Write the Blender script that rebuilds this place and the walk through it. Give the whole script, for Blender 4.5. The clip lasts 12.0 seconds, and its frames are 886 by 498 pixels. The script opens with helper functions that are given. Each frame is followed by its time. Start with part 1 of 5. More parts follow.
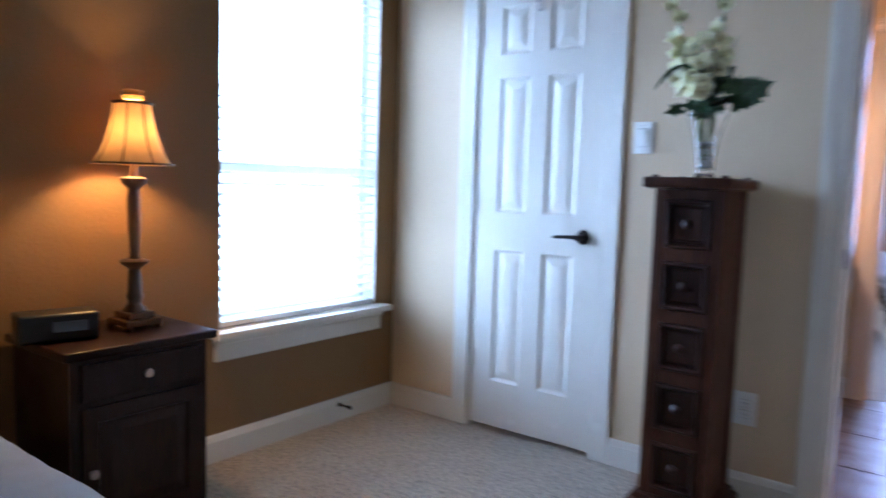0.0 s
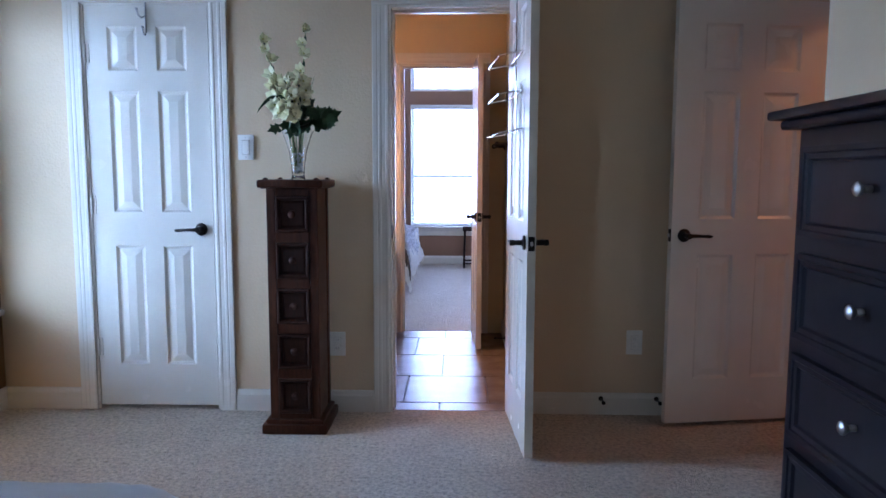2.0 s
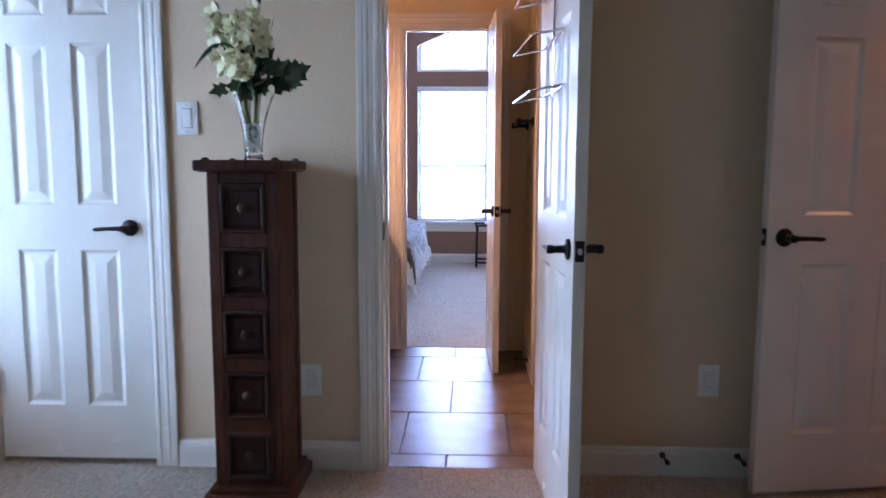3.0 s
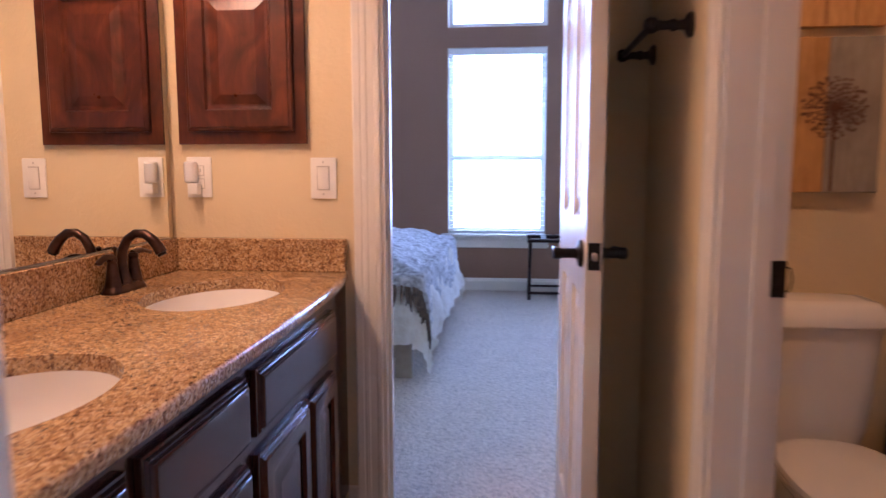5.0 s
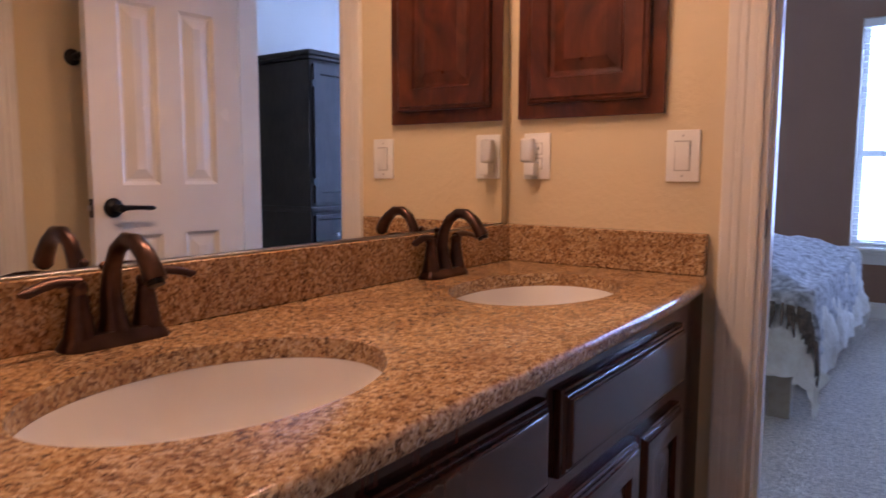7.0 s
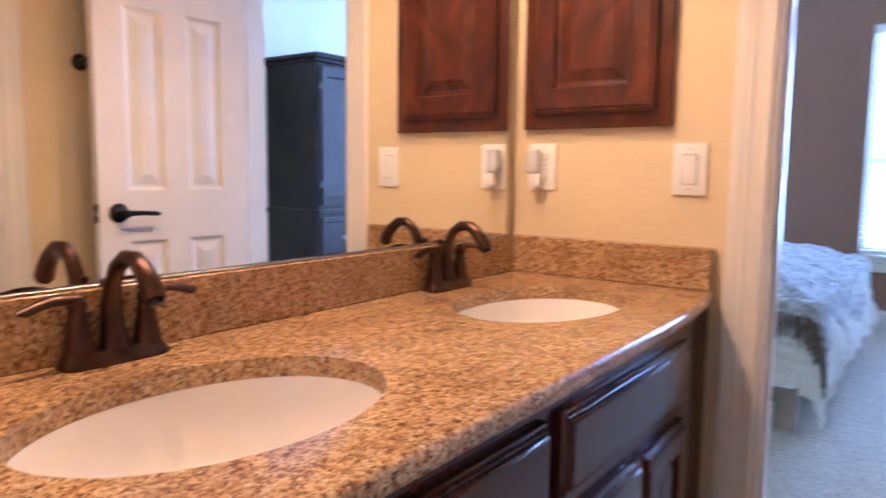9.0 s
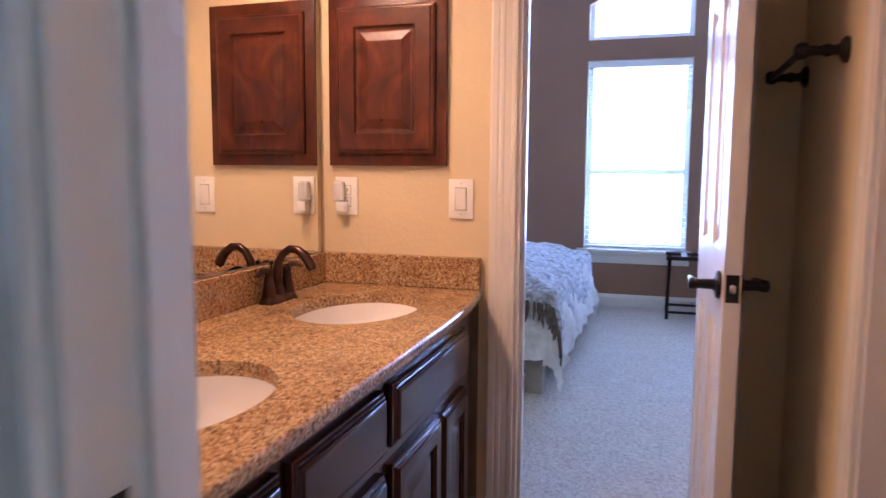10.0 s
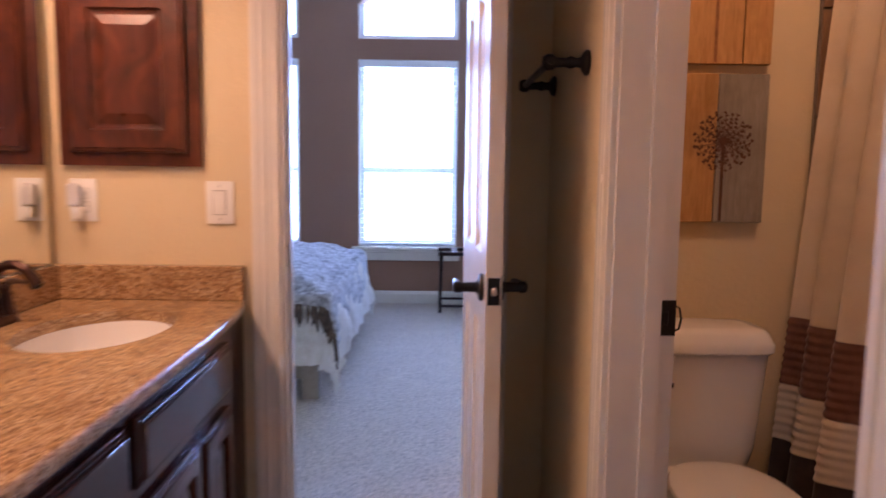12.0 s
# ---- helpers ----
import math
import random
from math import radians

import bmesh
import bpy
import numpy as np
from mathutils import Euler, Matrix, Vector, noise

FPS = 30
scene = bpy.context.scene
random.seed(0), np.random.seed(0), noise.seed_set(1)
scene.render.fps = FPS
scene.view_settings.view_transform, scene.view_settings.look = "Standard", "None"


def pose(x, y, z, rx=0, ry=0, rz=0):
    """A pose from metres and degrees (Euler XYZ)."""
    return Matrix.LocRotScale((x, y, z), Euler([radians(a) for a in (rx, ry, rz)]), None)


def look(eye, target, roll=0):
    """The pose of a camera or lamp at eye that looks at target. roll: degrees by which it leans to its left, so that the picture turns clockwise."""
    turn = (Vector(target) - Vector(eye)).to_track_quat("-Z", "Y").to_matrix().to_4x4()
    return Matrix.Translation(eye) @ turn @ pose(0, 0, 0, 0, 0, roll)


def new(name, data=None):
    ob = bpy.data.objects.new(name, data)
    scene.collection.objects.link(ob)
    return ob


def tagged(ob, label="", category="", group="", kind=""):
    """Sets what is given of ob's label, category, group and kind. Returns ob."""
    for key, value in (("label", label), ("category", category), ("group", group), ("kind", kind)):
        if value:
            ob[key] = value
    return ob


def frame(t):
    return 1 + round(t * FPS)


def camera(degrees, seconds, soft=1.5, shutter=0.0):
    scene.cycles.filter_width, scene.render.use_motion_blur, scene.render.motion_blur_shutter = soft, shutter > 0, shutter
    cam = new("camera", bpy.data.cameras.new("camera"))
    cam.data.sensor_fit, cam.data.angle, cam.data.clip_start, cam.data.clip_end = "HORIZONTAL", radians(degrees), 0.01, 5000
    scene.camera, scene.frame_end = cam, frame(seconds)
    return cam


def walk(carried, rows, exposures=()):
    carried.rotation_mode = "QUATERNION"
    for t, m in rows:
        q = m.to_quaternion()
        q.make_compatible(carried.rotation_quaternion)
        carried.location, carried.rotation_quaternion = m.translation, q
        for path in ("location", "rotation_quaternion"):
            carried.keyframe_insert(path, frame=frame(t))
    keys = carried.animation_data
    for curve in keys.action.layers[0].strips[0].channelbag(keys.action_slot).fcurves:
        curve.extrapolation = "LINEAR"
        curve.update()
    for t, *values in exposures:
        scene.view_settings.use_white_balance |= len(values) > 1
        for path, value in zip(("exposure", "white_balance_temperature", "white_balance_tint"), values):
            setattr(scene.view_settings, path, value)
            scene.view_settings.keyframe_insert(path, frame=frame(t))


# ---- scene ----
cam = camera(64.1, 12.0, shutter=0.5)
PATH = [
    (0, (0.587, -0.36, 1.147), (-0.623, 1.221, 0.961), 1.8),
    (0.5, (0.648, -0.745, 1.158), (-0.103, 1.099, 0.973), 1.0),
    (0.8, (0.638, -0.979, 1.187), (0.151, 0.951, 0.995), 0.4),
    (1, (0.617, -1.094, 1.204), (0.306, 0.873, 1.013), 0.5),
    (1.3, (0.588, -1.199, 1.226), (0.467, 0.786, 1.015), 0.4),
    (1.5, (0.57, -1.231, 1.234), (0.496, 0.757, 1.031), 0.2),
    (2, (0.556, -1.187, 1.218), (0.51, 0.802, 1.008), 0.2),
    (2.5, (0.581, -0.859, 1.149), (0.529, 1.129, 0.931), 0.2),
    (3, (0.543, -0.281, 1.168), (0.467, 1.704, 0.94), 0.2),
    (3.2, (0.539, -0.054, 1.153), (0.465, 1.931, 0.923), 0.3),
    (4.8, (0.536, 1.913, 1.133), (0.379, 3.893, 0.896), -0.2),
    (5, (0.528, 2.083, 1.125), (0.316, 4.058, 0.89), -0.1),
    (5.5, (0.494, 2.361, 1.091), (0.049, 4.297, 0.859), -0.1),
    (6, (0.447, 2.484, 1.101), (-0.277, 4.334, 0.877), -0.2),
    (6.5, (0.443, 2.476, 1.1), (-0.557, 4.194, 0.878), 0.1),
    (7, (0.463, 2.459, 1.047), (-0.69, 4.079, 0.83), 0.2),
    (7.2, (0.467, 2.452, 1.037), (-0.733, 4.037, 0.822), 0.3),
    (8.8, (0.466, 2.482, 1.06), (-0.787, 4.025, 0.842), 0.3),
    (9, (0.462, 2.473, 1.075), (-0.706, 4.080, 0.857), 0.7),
    (9.5, (0.518, 2.317, 1.13), (-0.227, 4.161, 0.914), 0.4),
    (10, (0.539, 2.038, 1.167), (-0.044, 3.94, 0.954), 0.4),
    (10.5, (0.524, 1.699, 1.18), (0.115, 3.645, 0.968), 0.7),
    (11, (0.513, 1.551, 1.18), (0.227, 3.519, 0.963), 0.5),
    (11.5, (0.53, 1.753, 1.173), (0.352, 3.732, 0.952), 0.4),
    (12, (0.56, 2.122, 1.185), (0.587, 4.11, 0.967), 0.7),
]
EXPOSURES = [(0.0, 0.15), (0.5, -0.05), (1.0, -0.32), (1.5, -0.25), (2.0, -0.03), (2.5, 0.08), (3.2, 0.12), (5.0, 0.0), (5.5, -0.27), (6.0, -0.67), (6.5, -0.88), (7.0, -0.56), (7.2, -0.5), (8.8, 0.38), (9.0, 0.43), (9.5, 0.3), (10.0, 0.1), (10.5, -0.1), (11.5, -0.15), (12.0, -0.1)]
BALANCE = {1.0: (5800, 27), 2.0: (6050, 28), 2.5: (6200, 29), 3.2: (6300, 30), 5.0: (5750, 30), 5.5: (5600, 29), 6.0: (5600, 28), 6.5: (5750, 28), 7.0: (5900, 28), 8.8: (5500, 17), 9.0: (5500, 17), 9.5: (5550, 20), 10.0: (5750, 28), 10.5: (6150, 32), 11.5: (6150, 31), 12.0: (5950, 31)}
walk(cam, [(t, look(eye, target, roll)) for t, eye, target, roll in PATH], [(t, stops, *BALANCE.get(t, (6000, 28))) for t, stops in EXPOSURES])

# ---------- light ----------
world = bpy.data.worlds.new("sky")
scene.world = world
world.use_nodes = True
_sky = world.node_tree.nodes.new("ShaderNodeTexSky")
_sky.sky_type, _sky.sun_disc = "NISHITA", False
_sky.sun_elevation, _sky.sun_rotation = radians(48), radians(200)
world.node_tree.links.new(_sky.outputs[0], world.node_tree.nodes["Background"].inputs[0])
world.node_tree.nodes["Background"].inputs[1].default_value = 0.12

sun = new("sun", bpy.data.lights.new("sun", "SUN"))
sun.data.energy, sun.data.angle, sun.data.color = 2.0, radians(0.6), (1.0, 0.95, 0.87)
sun.matrix_world = look((2, -6, 8), (0, 0, 0))


def area_lamp(name, eye, target, w, h, power, color):
    lamp = new(name, bpy.data.lights.new(name, "AREA"))
    lamp.data.shape, lamp.data.size, lamp.data.size_y = "RECTANGLE", w, h
    lamp.data.energy, lamp.data.color = power, color
    lamp.matrix_world = look(eye, target)
    return lamp


def bulb(name, place, power, color, radius=0.04):
    lamp = new(name, bpy.data.lights.new(name, "POINT"))
    lamp.data.energy, lamp.data.color, lamp.data.shadow_soft_size = power, color, radius
    lamp.location = place
    return lamp


# plan: faces of the walls and heights
XW, XR, XH = -1.80, 1.90, 2.33          # bedroom: window wall, dresser wall, entry alcove
YA, YA2 = 2.35, 2.47                     # wall between bedroom and bath
YB, YB2 = 4.193, 4.31                   # wall between bath and second bedroom
XM, XP, XP2 = -0.551, 0.895, 1.015          # bath mirror wall, partition to the toilet room
YC = 8.42                                # far window wall
CEIL, CEIL2 = 2.75, 3.2
DAY, WARM = (0.42, 0.695, 1.0), (1.0, 0.62, 0.365)
DAY_FAR = (0.37, 0.57, 1.0)

area_lamp("window_light", (XW - 0.16, 1.76, 1.32), (0, 1.76, 1.32), 0.90, 1.56, 86, DAY)
# added daylight from an unseen window, to brighten bed and carpet
area_lamp("added_window_light", (XW - 0.16, -2.95, 1.32), (0, -2.95, 1.32), 0.90, 1.56, 42, DAY)
area_lamp("far_window_light_1", (0.327, YC + 0.17, 1.33), (0.327, 0, 1.33), 0.86, 1.62, 98, DAY_FAR)
area_lamp("far_window_light_2", (1.343, YC + 0.17, 1.33), (1.343, 0, 1.33), 0.86, 1.62, 98, DAY_FAR)
area_lamp("far_window_light_3", (-1.08, YC + 0.17, 1.31), (-1.08, 0, 1.31), 0.86, 1.62, 98, DAY_FAR)
area_lamp("transom_light", (0.835, YC + 0.17, 2.57), (0.835, 0, 2.4), 1.9, 0.5, 90, DAY_FAR)
area_lamp("transom_light_2", (-1.08, YC + 0.17, 2.5), (-1.08, 0, 2.4), 0.86, 0.45, 42, DAY_FAR)
# bulbs out of view above the mirror, their number assumed
bulb("vanity_bulb_1", (XM + 0.10, 2.95, 2.085), 23, WARM, 0.03)
bulb("vanity_bulb_2", (XM + 0.10, 3.33, 2.085), 23, WARM, 0.03)
bulb("vanity_bulb_3", (XM + 0.10, 3.71, 2.085), 23, WARM, 0.03)
bulb("toilet_room_bulb", (1.35, 3.3, 2.6), 20, WARM, 0.08)
bulb("hall_bulb", (3.0, 1.7, 2.4), 9, (1.0, 0.46, 0.20), 0.08)
bulb("table_lamp_bulb", (-1.62, 0.858, 1.27), 14, (1.0, 0.67, 0.25), 0.03)

# ---------- materials ----------


class Mat:
    """A node material, with short calls for its textures."""

    def __init__(self, name, color, rough=0.5, metal=0.0, world_space=False):
        self.m = bpy.data.materials.new(name)
        self.m.use_nodes = True
        self.n, self.l = self.m.node_tree.nodes, self.m.node_tree.links
        self.b = self.n["Principled BSDF"]
        self.b.inputs["Base Color"].default_value = (*color, 1)
        self.b.inputs["Roughness"].default_value = rough
        self.b.inputs["Metallic"].default_value = metal
        self.color = color
        if world_space:
            self.co = self.n.new("ShaderNodeNewGeometry").outputs["Position"]
        else:
            self.co = self.n.new("ShaderNodeTexCoord").outputs["Object"]
        self.last = None

    def stretch(self, x, y, z):
        mp = self.n.new("ShaderNodeMapping")
        mp.inputs["Scale"].default_value = (x, y, z)
        self.l.new(self.co, mp.inputs[0])
        return mp.outputs[0]

    def noise(self, scale, detail=3.0, co=None, rough=0.55, distortion=0.0):
        t = self.n.new("ShaderNodeTexNoise")
        t.inputs["Scale"].default_value, t.inputs["Detail"].default_value = scale, detail
        t.inputs["Roughness"].default_value, t.inputs["Distortion"].default_value = rough, distortion
        self.l.new(co or self.co, t.inputs["Vector"])
        return t.outputs["Fac"]

    def cells(self, scale, co=None, out="Distance"):
        t = self.n.new("ShaderNodeTexVoronoi")
        t.inputs["Scale"].default_value = scale
        self.l.new(co or self.co, t.inputs["Vector"])
        return t.outputs[out]

    def ramp(self, fac, stops):
        r = self.n.new("ShaderNodeValToRGB")
        e = r.color_ramp.elements
        while len(e) < len(stops):
            e.new(0.5)
        for k, (p, c) in zip(e, stops):
            k.position, k.color = p, (*c, 1)
        self.l.new(fac, r.inputs[0])
        return r.outputs[0]

    def mix(self, a, b, fac, mode="MIX"):
        x = self.n.new("ShaderNodeMix")
        x.data_type, x.blend_type = "RGBA", mode
        for socket, value in ((x.inputs[0], fac), (x.inputs[6], a), (x.inputs[7], b)):
            if isinstance(value, (int, float)):
                socket.default_value = value
            elif isinstance(value, tuple):
                socket.default_value = (*value, 1)
            else:
                self.l.new(value, socket)
        return x.outputs[2]

    def paint(self, out):
        self.l.new(out, self.b.inputs["Base Color"])
        return self

    def vary(self, scale, amount, detail=4.0, co=None):
        """Blotches: lighter and darker by that share."""
        c = self.color
        lo, hi = tuple(v * (1 - amount) for v in c), tuple(min(1, v * (1 + amount)) for v in c)
        return self.paint(self.ramp(self.noise(scale, detail, co), [(0.3, lo), (0.7, hi)]))

    def bump(self, fac, strength, distance=0.002):
        p = self.n.new("ShaderNodeBump")
        p.inputs["Strength"].default_value, p.inputs["Distance"].default_value = strength, distance
        self.l.new(fac, p.inputs["Height"])
        if self.last:
            self.l.new(self.last, p.inputs["Normal"])
        self.last = p.outputs[0]
        self.l.new(self.last, self.b.inputs["Normal"])
        return self

    def gloss(self, scale, lo, hi):
        r = self.n.new("ShaderNodeMapRange")
        r.inputs["To Min"].default_value, r.inputs["To Max"].default_value = lo, hi
        self.l.new(self.noise(scale, 3), r.inputs[0])
        self.l.new(r.outputs[0], self.b.inputs["Roughness"])
        return self


def wall_paint(name, color):
    m = Mat(name, color, 0.62, world_space=True).vary(1.7, 0.04)
    m.bump(m.noise(75, 2), 0.5, 0.003)
    return m.bump(m.noise(320, 2), 0.15, 0.001)


def stained_wood(name, lo, hi, rough=0.35, along=(14, 14, 1.2)):
    m = Mat(name, lo, rough)
    grain = m.noise(6, 6, m.stretch(*along), 0.6, 0.6)
    fine = m.noise(30, 4, m.stretch(*along))
    base = m.ramp(grain, [(0.3, lo), (0.72, hi)])
    cloud = m.noise(4.5, 4, rough=0.6)
    base = m.mix(base, tuple(v * 0.55 for v in lo), m.ramp(cloud, [(0.45, (0, 0, 0)), (0.75, (0.75, 0.75, 0.75))]))
    m.paint(m.mix(base, tuple(v * 0.5 for v in lo), m.ramp(fine, [(0.55, (0, 0, 0)), (0.8, (0.4, 0.4, 0.4))])))
    return m.bump(fine, 0.12, 0.001).gloss(9, rough * 0.8, rough * 1.25)


beige = wall_paint("beige_wall_paint", (0.665, 0.495, 0.318))
gold = wall_paint("golden_wall_paint", (0.665, 0.54, 0.330))
brown = wall_paint("brown_accent_paint", (0.225, 0.116, 0.040))
taupe = wall_paint("taupe_accent_paint", (0.285, 0.152, 0.092))
ceiling_paint = wall_paint("ceiling_paint", (0.74, 0.72, 0.67))

white = Mat("white_semi_gloss_paint", (0.735, 0.69, 0.605), 0.3)
white.vary(5, 0.03).gloss(7, 0.19, 0.31).bump(white.noise(40, 3, white.stretch(1, 1, 0.25)), 0.06, 0.001)
# shade of the narrow gaps in the wall plates, as a grey colour
gap_grey = Mat("gap_shadow_grey", (0.42, 0.39, 0.34), 0.6)
plastic = Mat("white_plastic", (0.80, 0.78, 0.72), 0.35).vary(20, 0.02)

carpet = Mat("beige_cut_pile_carpet", (0.52, 0.43, 0.33), 0.95, world_space=True)
_tufts = carpet.noise(56, 6, rough=0.75, distortion=0.5)
_pile = carpet.noise(240, 3, rough=0.7)
_patch = carpet.noise(7, 4)
_c1 = carpet.ramp(_tufts, [(0.36, (0.29, 0.22, 0.155)), (0.5, (0.68, 0.57, 0.445)), (0.63, (0.90, 0.79, 0.65))])
_c2 = carpet.ramp(_patch, [(0.35, (0.61, 0.50, 0.385)), (0.65, (0.77, 0.65, 0.515))])
carpet.paint(carpet.mix(_c1, _c2, 0.32))
carpet.bump(_pile, 0.5, 0.004).bump(_tufts, 1.0, 0.03).bump(_patch, 0.5, 0.02)
carpet.b.inputs["Sheen Weight"].default_value = 0.2

tile_mat = Mat("tan_ceramic_tile", (0.40, 0.27, 0.165), 0.3, world_space=True)
_t = tile_mat.noise(7, 6)
tile_mat.paint(tile_mat.ramp(_t, [(0.3, (0.16, 0.105, 0.07)), (0.5, (0.21, 0.148, 0.10)), (0.72, (0.26, 0.19, 0.135))]))
tile_mat.b.inputs["Specular IOR Level"].default_value = 0.34
tile_mat.gloss(11, 0.21, 0.27).bump(tile_mat.noise(30, 4), 0.12, 0.002)
grout = Mat("grey_brown_grout", (0.20, 0.16, 0.125), 0.9, world_space=True).vary(40, 0.2)

granite = Mat("speckled_brown_granite", (0.3, 0.18, 0.1), 0.14, world_space=True)
_warp = granite.mix(granite.co, granite.noise(90, 2), 0.012, "ADD")
_sep = granite.n.new("ShaderNodeSeparateColor")
granite.l.new(granite.cells(205, _warp, "Color"), _sep.inputs[0])
_speck = granite.ramp(_sep.outputs[0], [(0.0, (0.07, 0.026, 0.012)), (0.2, (0.18, 0.072, 0.028)), (0.42, (0.42, 0.23, 0.09)), (0.75, (0.60, 0.385, 0.17)), (1.0, (0.78, 0.60, 0.38))])
_cloud = granite.ramp(granite.noise(125, 5, rough=0.7, distortion=0.9), [(0.38, (0.06, 0.024, 0.012)), (0.47, (0.34, 0.185, 0.075)), (0.62, (0.66, 0.46, 0.24))])
_flecks = granite.ramp(granite.noise(165, 3, granite.stretch(1.0, 0.65, 1.0), 0.6, 0.6), [(0.57, (0, 0, 0)), (0.63, (0.8, 0.8, 0.8))])
_veins = granite.ramp(granite.noise(11, 3), [(0.50, (0, 0, 0)), (0.78, (0.5, 0.5, 0.5))])
_gbase = granite.mix(granite.mix(_speck, _cloud, 0.5), (0.060, 0.023, 0.012), _flecks)
granite.paint(granite.mix(_gbase, (0.17, 0.070, 0.030), _veins))
granite.gloss(60, 0.1, 0.22)

cherry = Mat("cherry_stained_maple", (0.07, 0.018, 0.008), 0.3)
_fig = cherry.noise(7, 4, cherry.stretch(1, 1, 0.7), 0.5, 1.6)
_gr = cherry.noise(5, 5, cherry.stretch(12, 12, 1.0), 0.6, 0.8)
_cb = cherry.ramp(_fig, [(0.30, (0.032, 0.008, 0.004)), (0.5, (0.080, 0.019, 0.008)), (0.72, (0.135, 0.038, 0.014))])
cherry.paint(cherry.mix(_cb, (0.035, 0.009, 0.005), cherry.ramp(_gr, [(0.45, (0, 0, 0)), (0.75, (0.55, 0.55, 0.55))])))
cherry.b.inputs["Specular IOR Level"].default_value = 0.32
cherry.gloss(9, 0.24, 0.36).bump(_gr, 0.05, 0.001)
espresso = stained_wood("espresso_stained_wood", (0.014, 0.005, 0.004), (0.036, 0.012, 0.009), 0.34)
vanity_wood = stained_wood("dark_cherry_vanity_wood", (0.024, 0.0065, 0.0042), (0.066, 0.019, 0.010), 0.11)
walnut = stained_wood("walnut_stained_pine", (0.042, 0.011, 0.0055), (0.105, 0.033, 0.014), 0.44)
vanity_wood.b.inputs["Specular IOR Level"].default_value = 0.38
# walnut darkened to carry the shade of the drawer recesses; knobs share it
walnut_shaded = stained_wood("walnut_with_recess_shade", (0.022, 0.0065, 0.004), (0.058, 0.018, 0.009), 0.42)
walnut_shaded.b.inputs["Specular IOR Level"].default_value = 0.25
espresso.b.inputs["Specular IOR Level"].default_value = 0.22
walnut.b.inputs["Specular IOR Level"].default_value = 0.22
chest_wood = stained_wood("rubbed_black_brown_paint", (0.005, 0.0055, 0.011), (0.012, 0.011, 0.018), 0.33)
chest_wood.b.inputs["Specular IOR Level"].default_value = 0.35
rustic = stained_wood("rustic_grey_brown_wood", (0.013, 0.0085, 0.0065), (0.040, 0.026, 0.020), 0.5)
rustic.b.inputs["Specular IOR Level"].default_value = 0.3

bronze = Mat("oil_rubbed_bronze", (0.060, 0.030, 0.021), 0.3, 0.85)
bronze.vary(25, 0.4).gloss(18, 0.22, 0.42)
black_metal = Mat("black_iron", (0.018, 0.016, 0.015), 0.38, 0.7).gloss(20, 0.3, 0.5)
nickel = Mat("brushed_nickel", (0.48, 0.46, 0.44), 0.34, 1.0).gloss(30, 0.28, 0.42)
chrome = Mat("chrome", (0.8, 0.8, 0.8), 0.08, 1.0)
porcelain = Mat("white_porcelain", (0.80, 0.77, 0.72), 0.09).vary(3, 0.02)
mirror_glass = Mat("mirror_silver", (0.93, 0.94, 0.92), 0.0, 1.0)
glass = Mat("clear_glass", (1, 1, 1), 0.0)
glass.b.inputs["Transmission Weight"].default_value = 1.0
glass.b.inputs["IOR"].default_value = 1.45
vinyl = Mat("white_vinyl", (0.78, 0.78, 0.76), 0.35).vary(9, 0.02)
slat_mat = Mat("white_faux_wood_slat", (0.80, 0.80, 0.77), 0.4).vary(15, 0.03)
dark_plastic = Mat("black_plastic", (0.012, 0.012, 0.014), 0.35).gloss(15, 0.28, 0.5)
display = Mat("grey_display", (0.16, 0.18, 0.20), 0.15)


def cloth(name, lo, hi, scale=14, fine=500, height=0.004):
    m = Mat(name, lo, 0.9)
    m.paint(m.ramp(m.noise(scale, 5), [(0.3, lo), (0.7, hi)]))
    m.bump(m.noise(fine, 2), 0.3, 0.001).bump(m.noise(scale, 4), 0.5, height)
    m.b.inputs["Sheen Weight"].default_value = 0.3
    return m


quilt = cloth("white_cotton_quilt", (0.84, 0.81, 0.77), (0.90, 0.87, 0.83), 20, 300, 0.002)
fleece = cloth("cream_shaggy_fleece", (0.80, 0.74, 0.64), (0.93, 0.89, 0.82), 28, 90, 0.02)
fur = cloth("grey_white_faux_fur", (0.20, 0.18, 0.17), (0.88, 0.87, 0.86), 34, 120, 0.02)
fur_brown = cloth("brown_faux_fur_fringe", (0.03, 0.019, 0.012), (0.16, 0.105, 0.065), 40, 120, 0.01)
curtain_cream = cloth("cream_curtain_cloth", (0.60, 0.50, 0.36), (0.68, 0.58, 0.44), 9, 500, 0.002)
curtain_brown = cloth("brown_curtain_cloth", (0.13, 0.05, 0.03), (0.20, 0.085, 0.05), 30, 300, 0.003)
curtain_dark = cloth("dark_brown_curtain_cloth", (0.03, 0.016, 0.012), (0.055, 0.03, 0.022), 30, 300, 0.003)
box_cloth = cloth("tan_upholstered_bed_base", (0.30, 0.24, 0.18), (0.36, 0.30, 0.23), 30, 500, 0.001)

shade_cloth = Mat("amber_lamp_shade_fabric", (0.55, 0.36, 0.19), 0.8)
shade_cloth.vary(30, 0.06)
shade_cloth.b.inputs["Transmission Weight"].default_value = 0.0
_tr = shade_cloth.n.new("ShaderNodeBsdfTranslucent")
_tr.inputs[0].default_value = (0.75, 0.42, 0.16, 1)
_mx = shade_cloth.n.new("ShaderNodeMixShader")
_mx.inputs[0].default_value = 0.05
shade_cloth.l.new(shade_cloth.b.outputs[0], _mx.inputs[1])
shade_cloth.l.new(_tr.outputs[0], _mx.inputs[2])
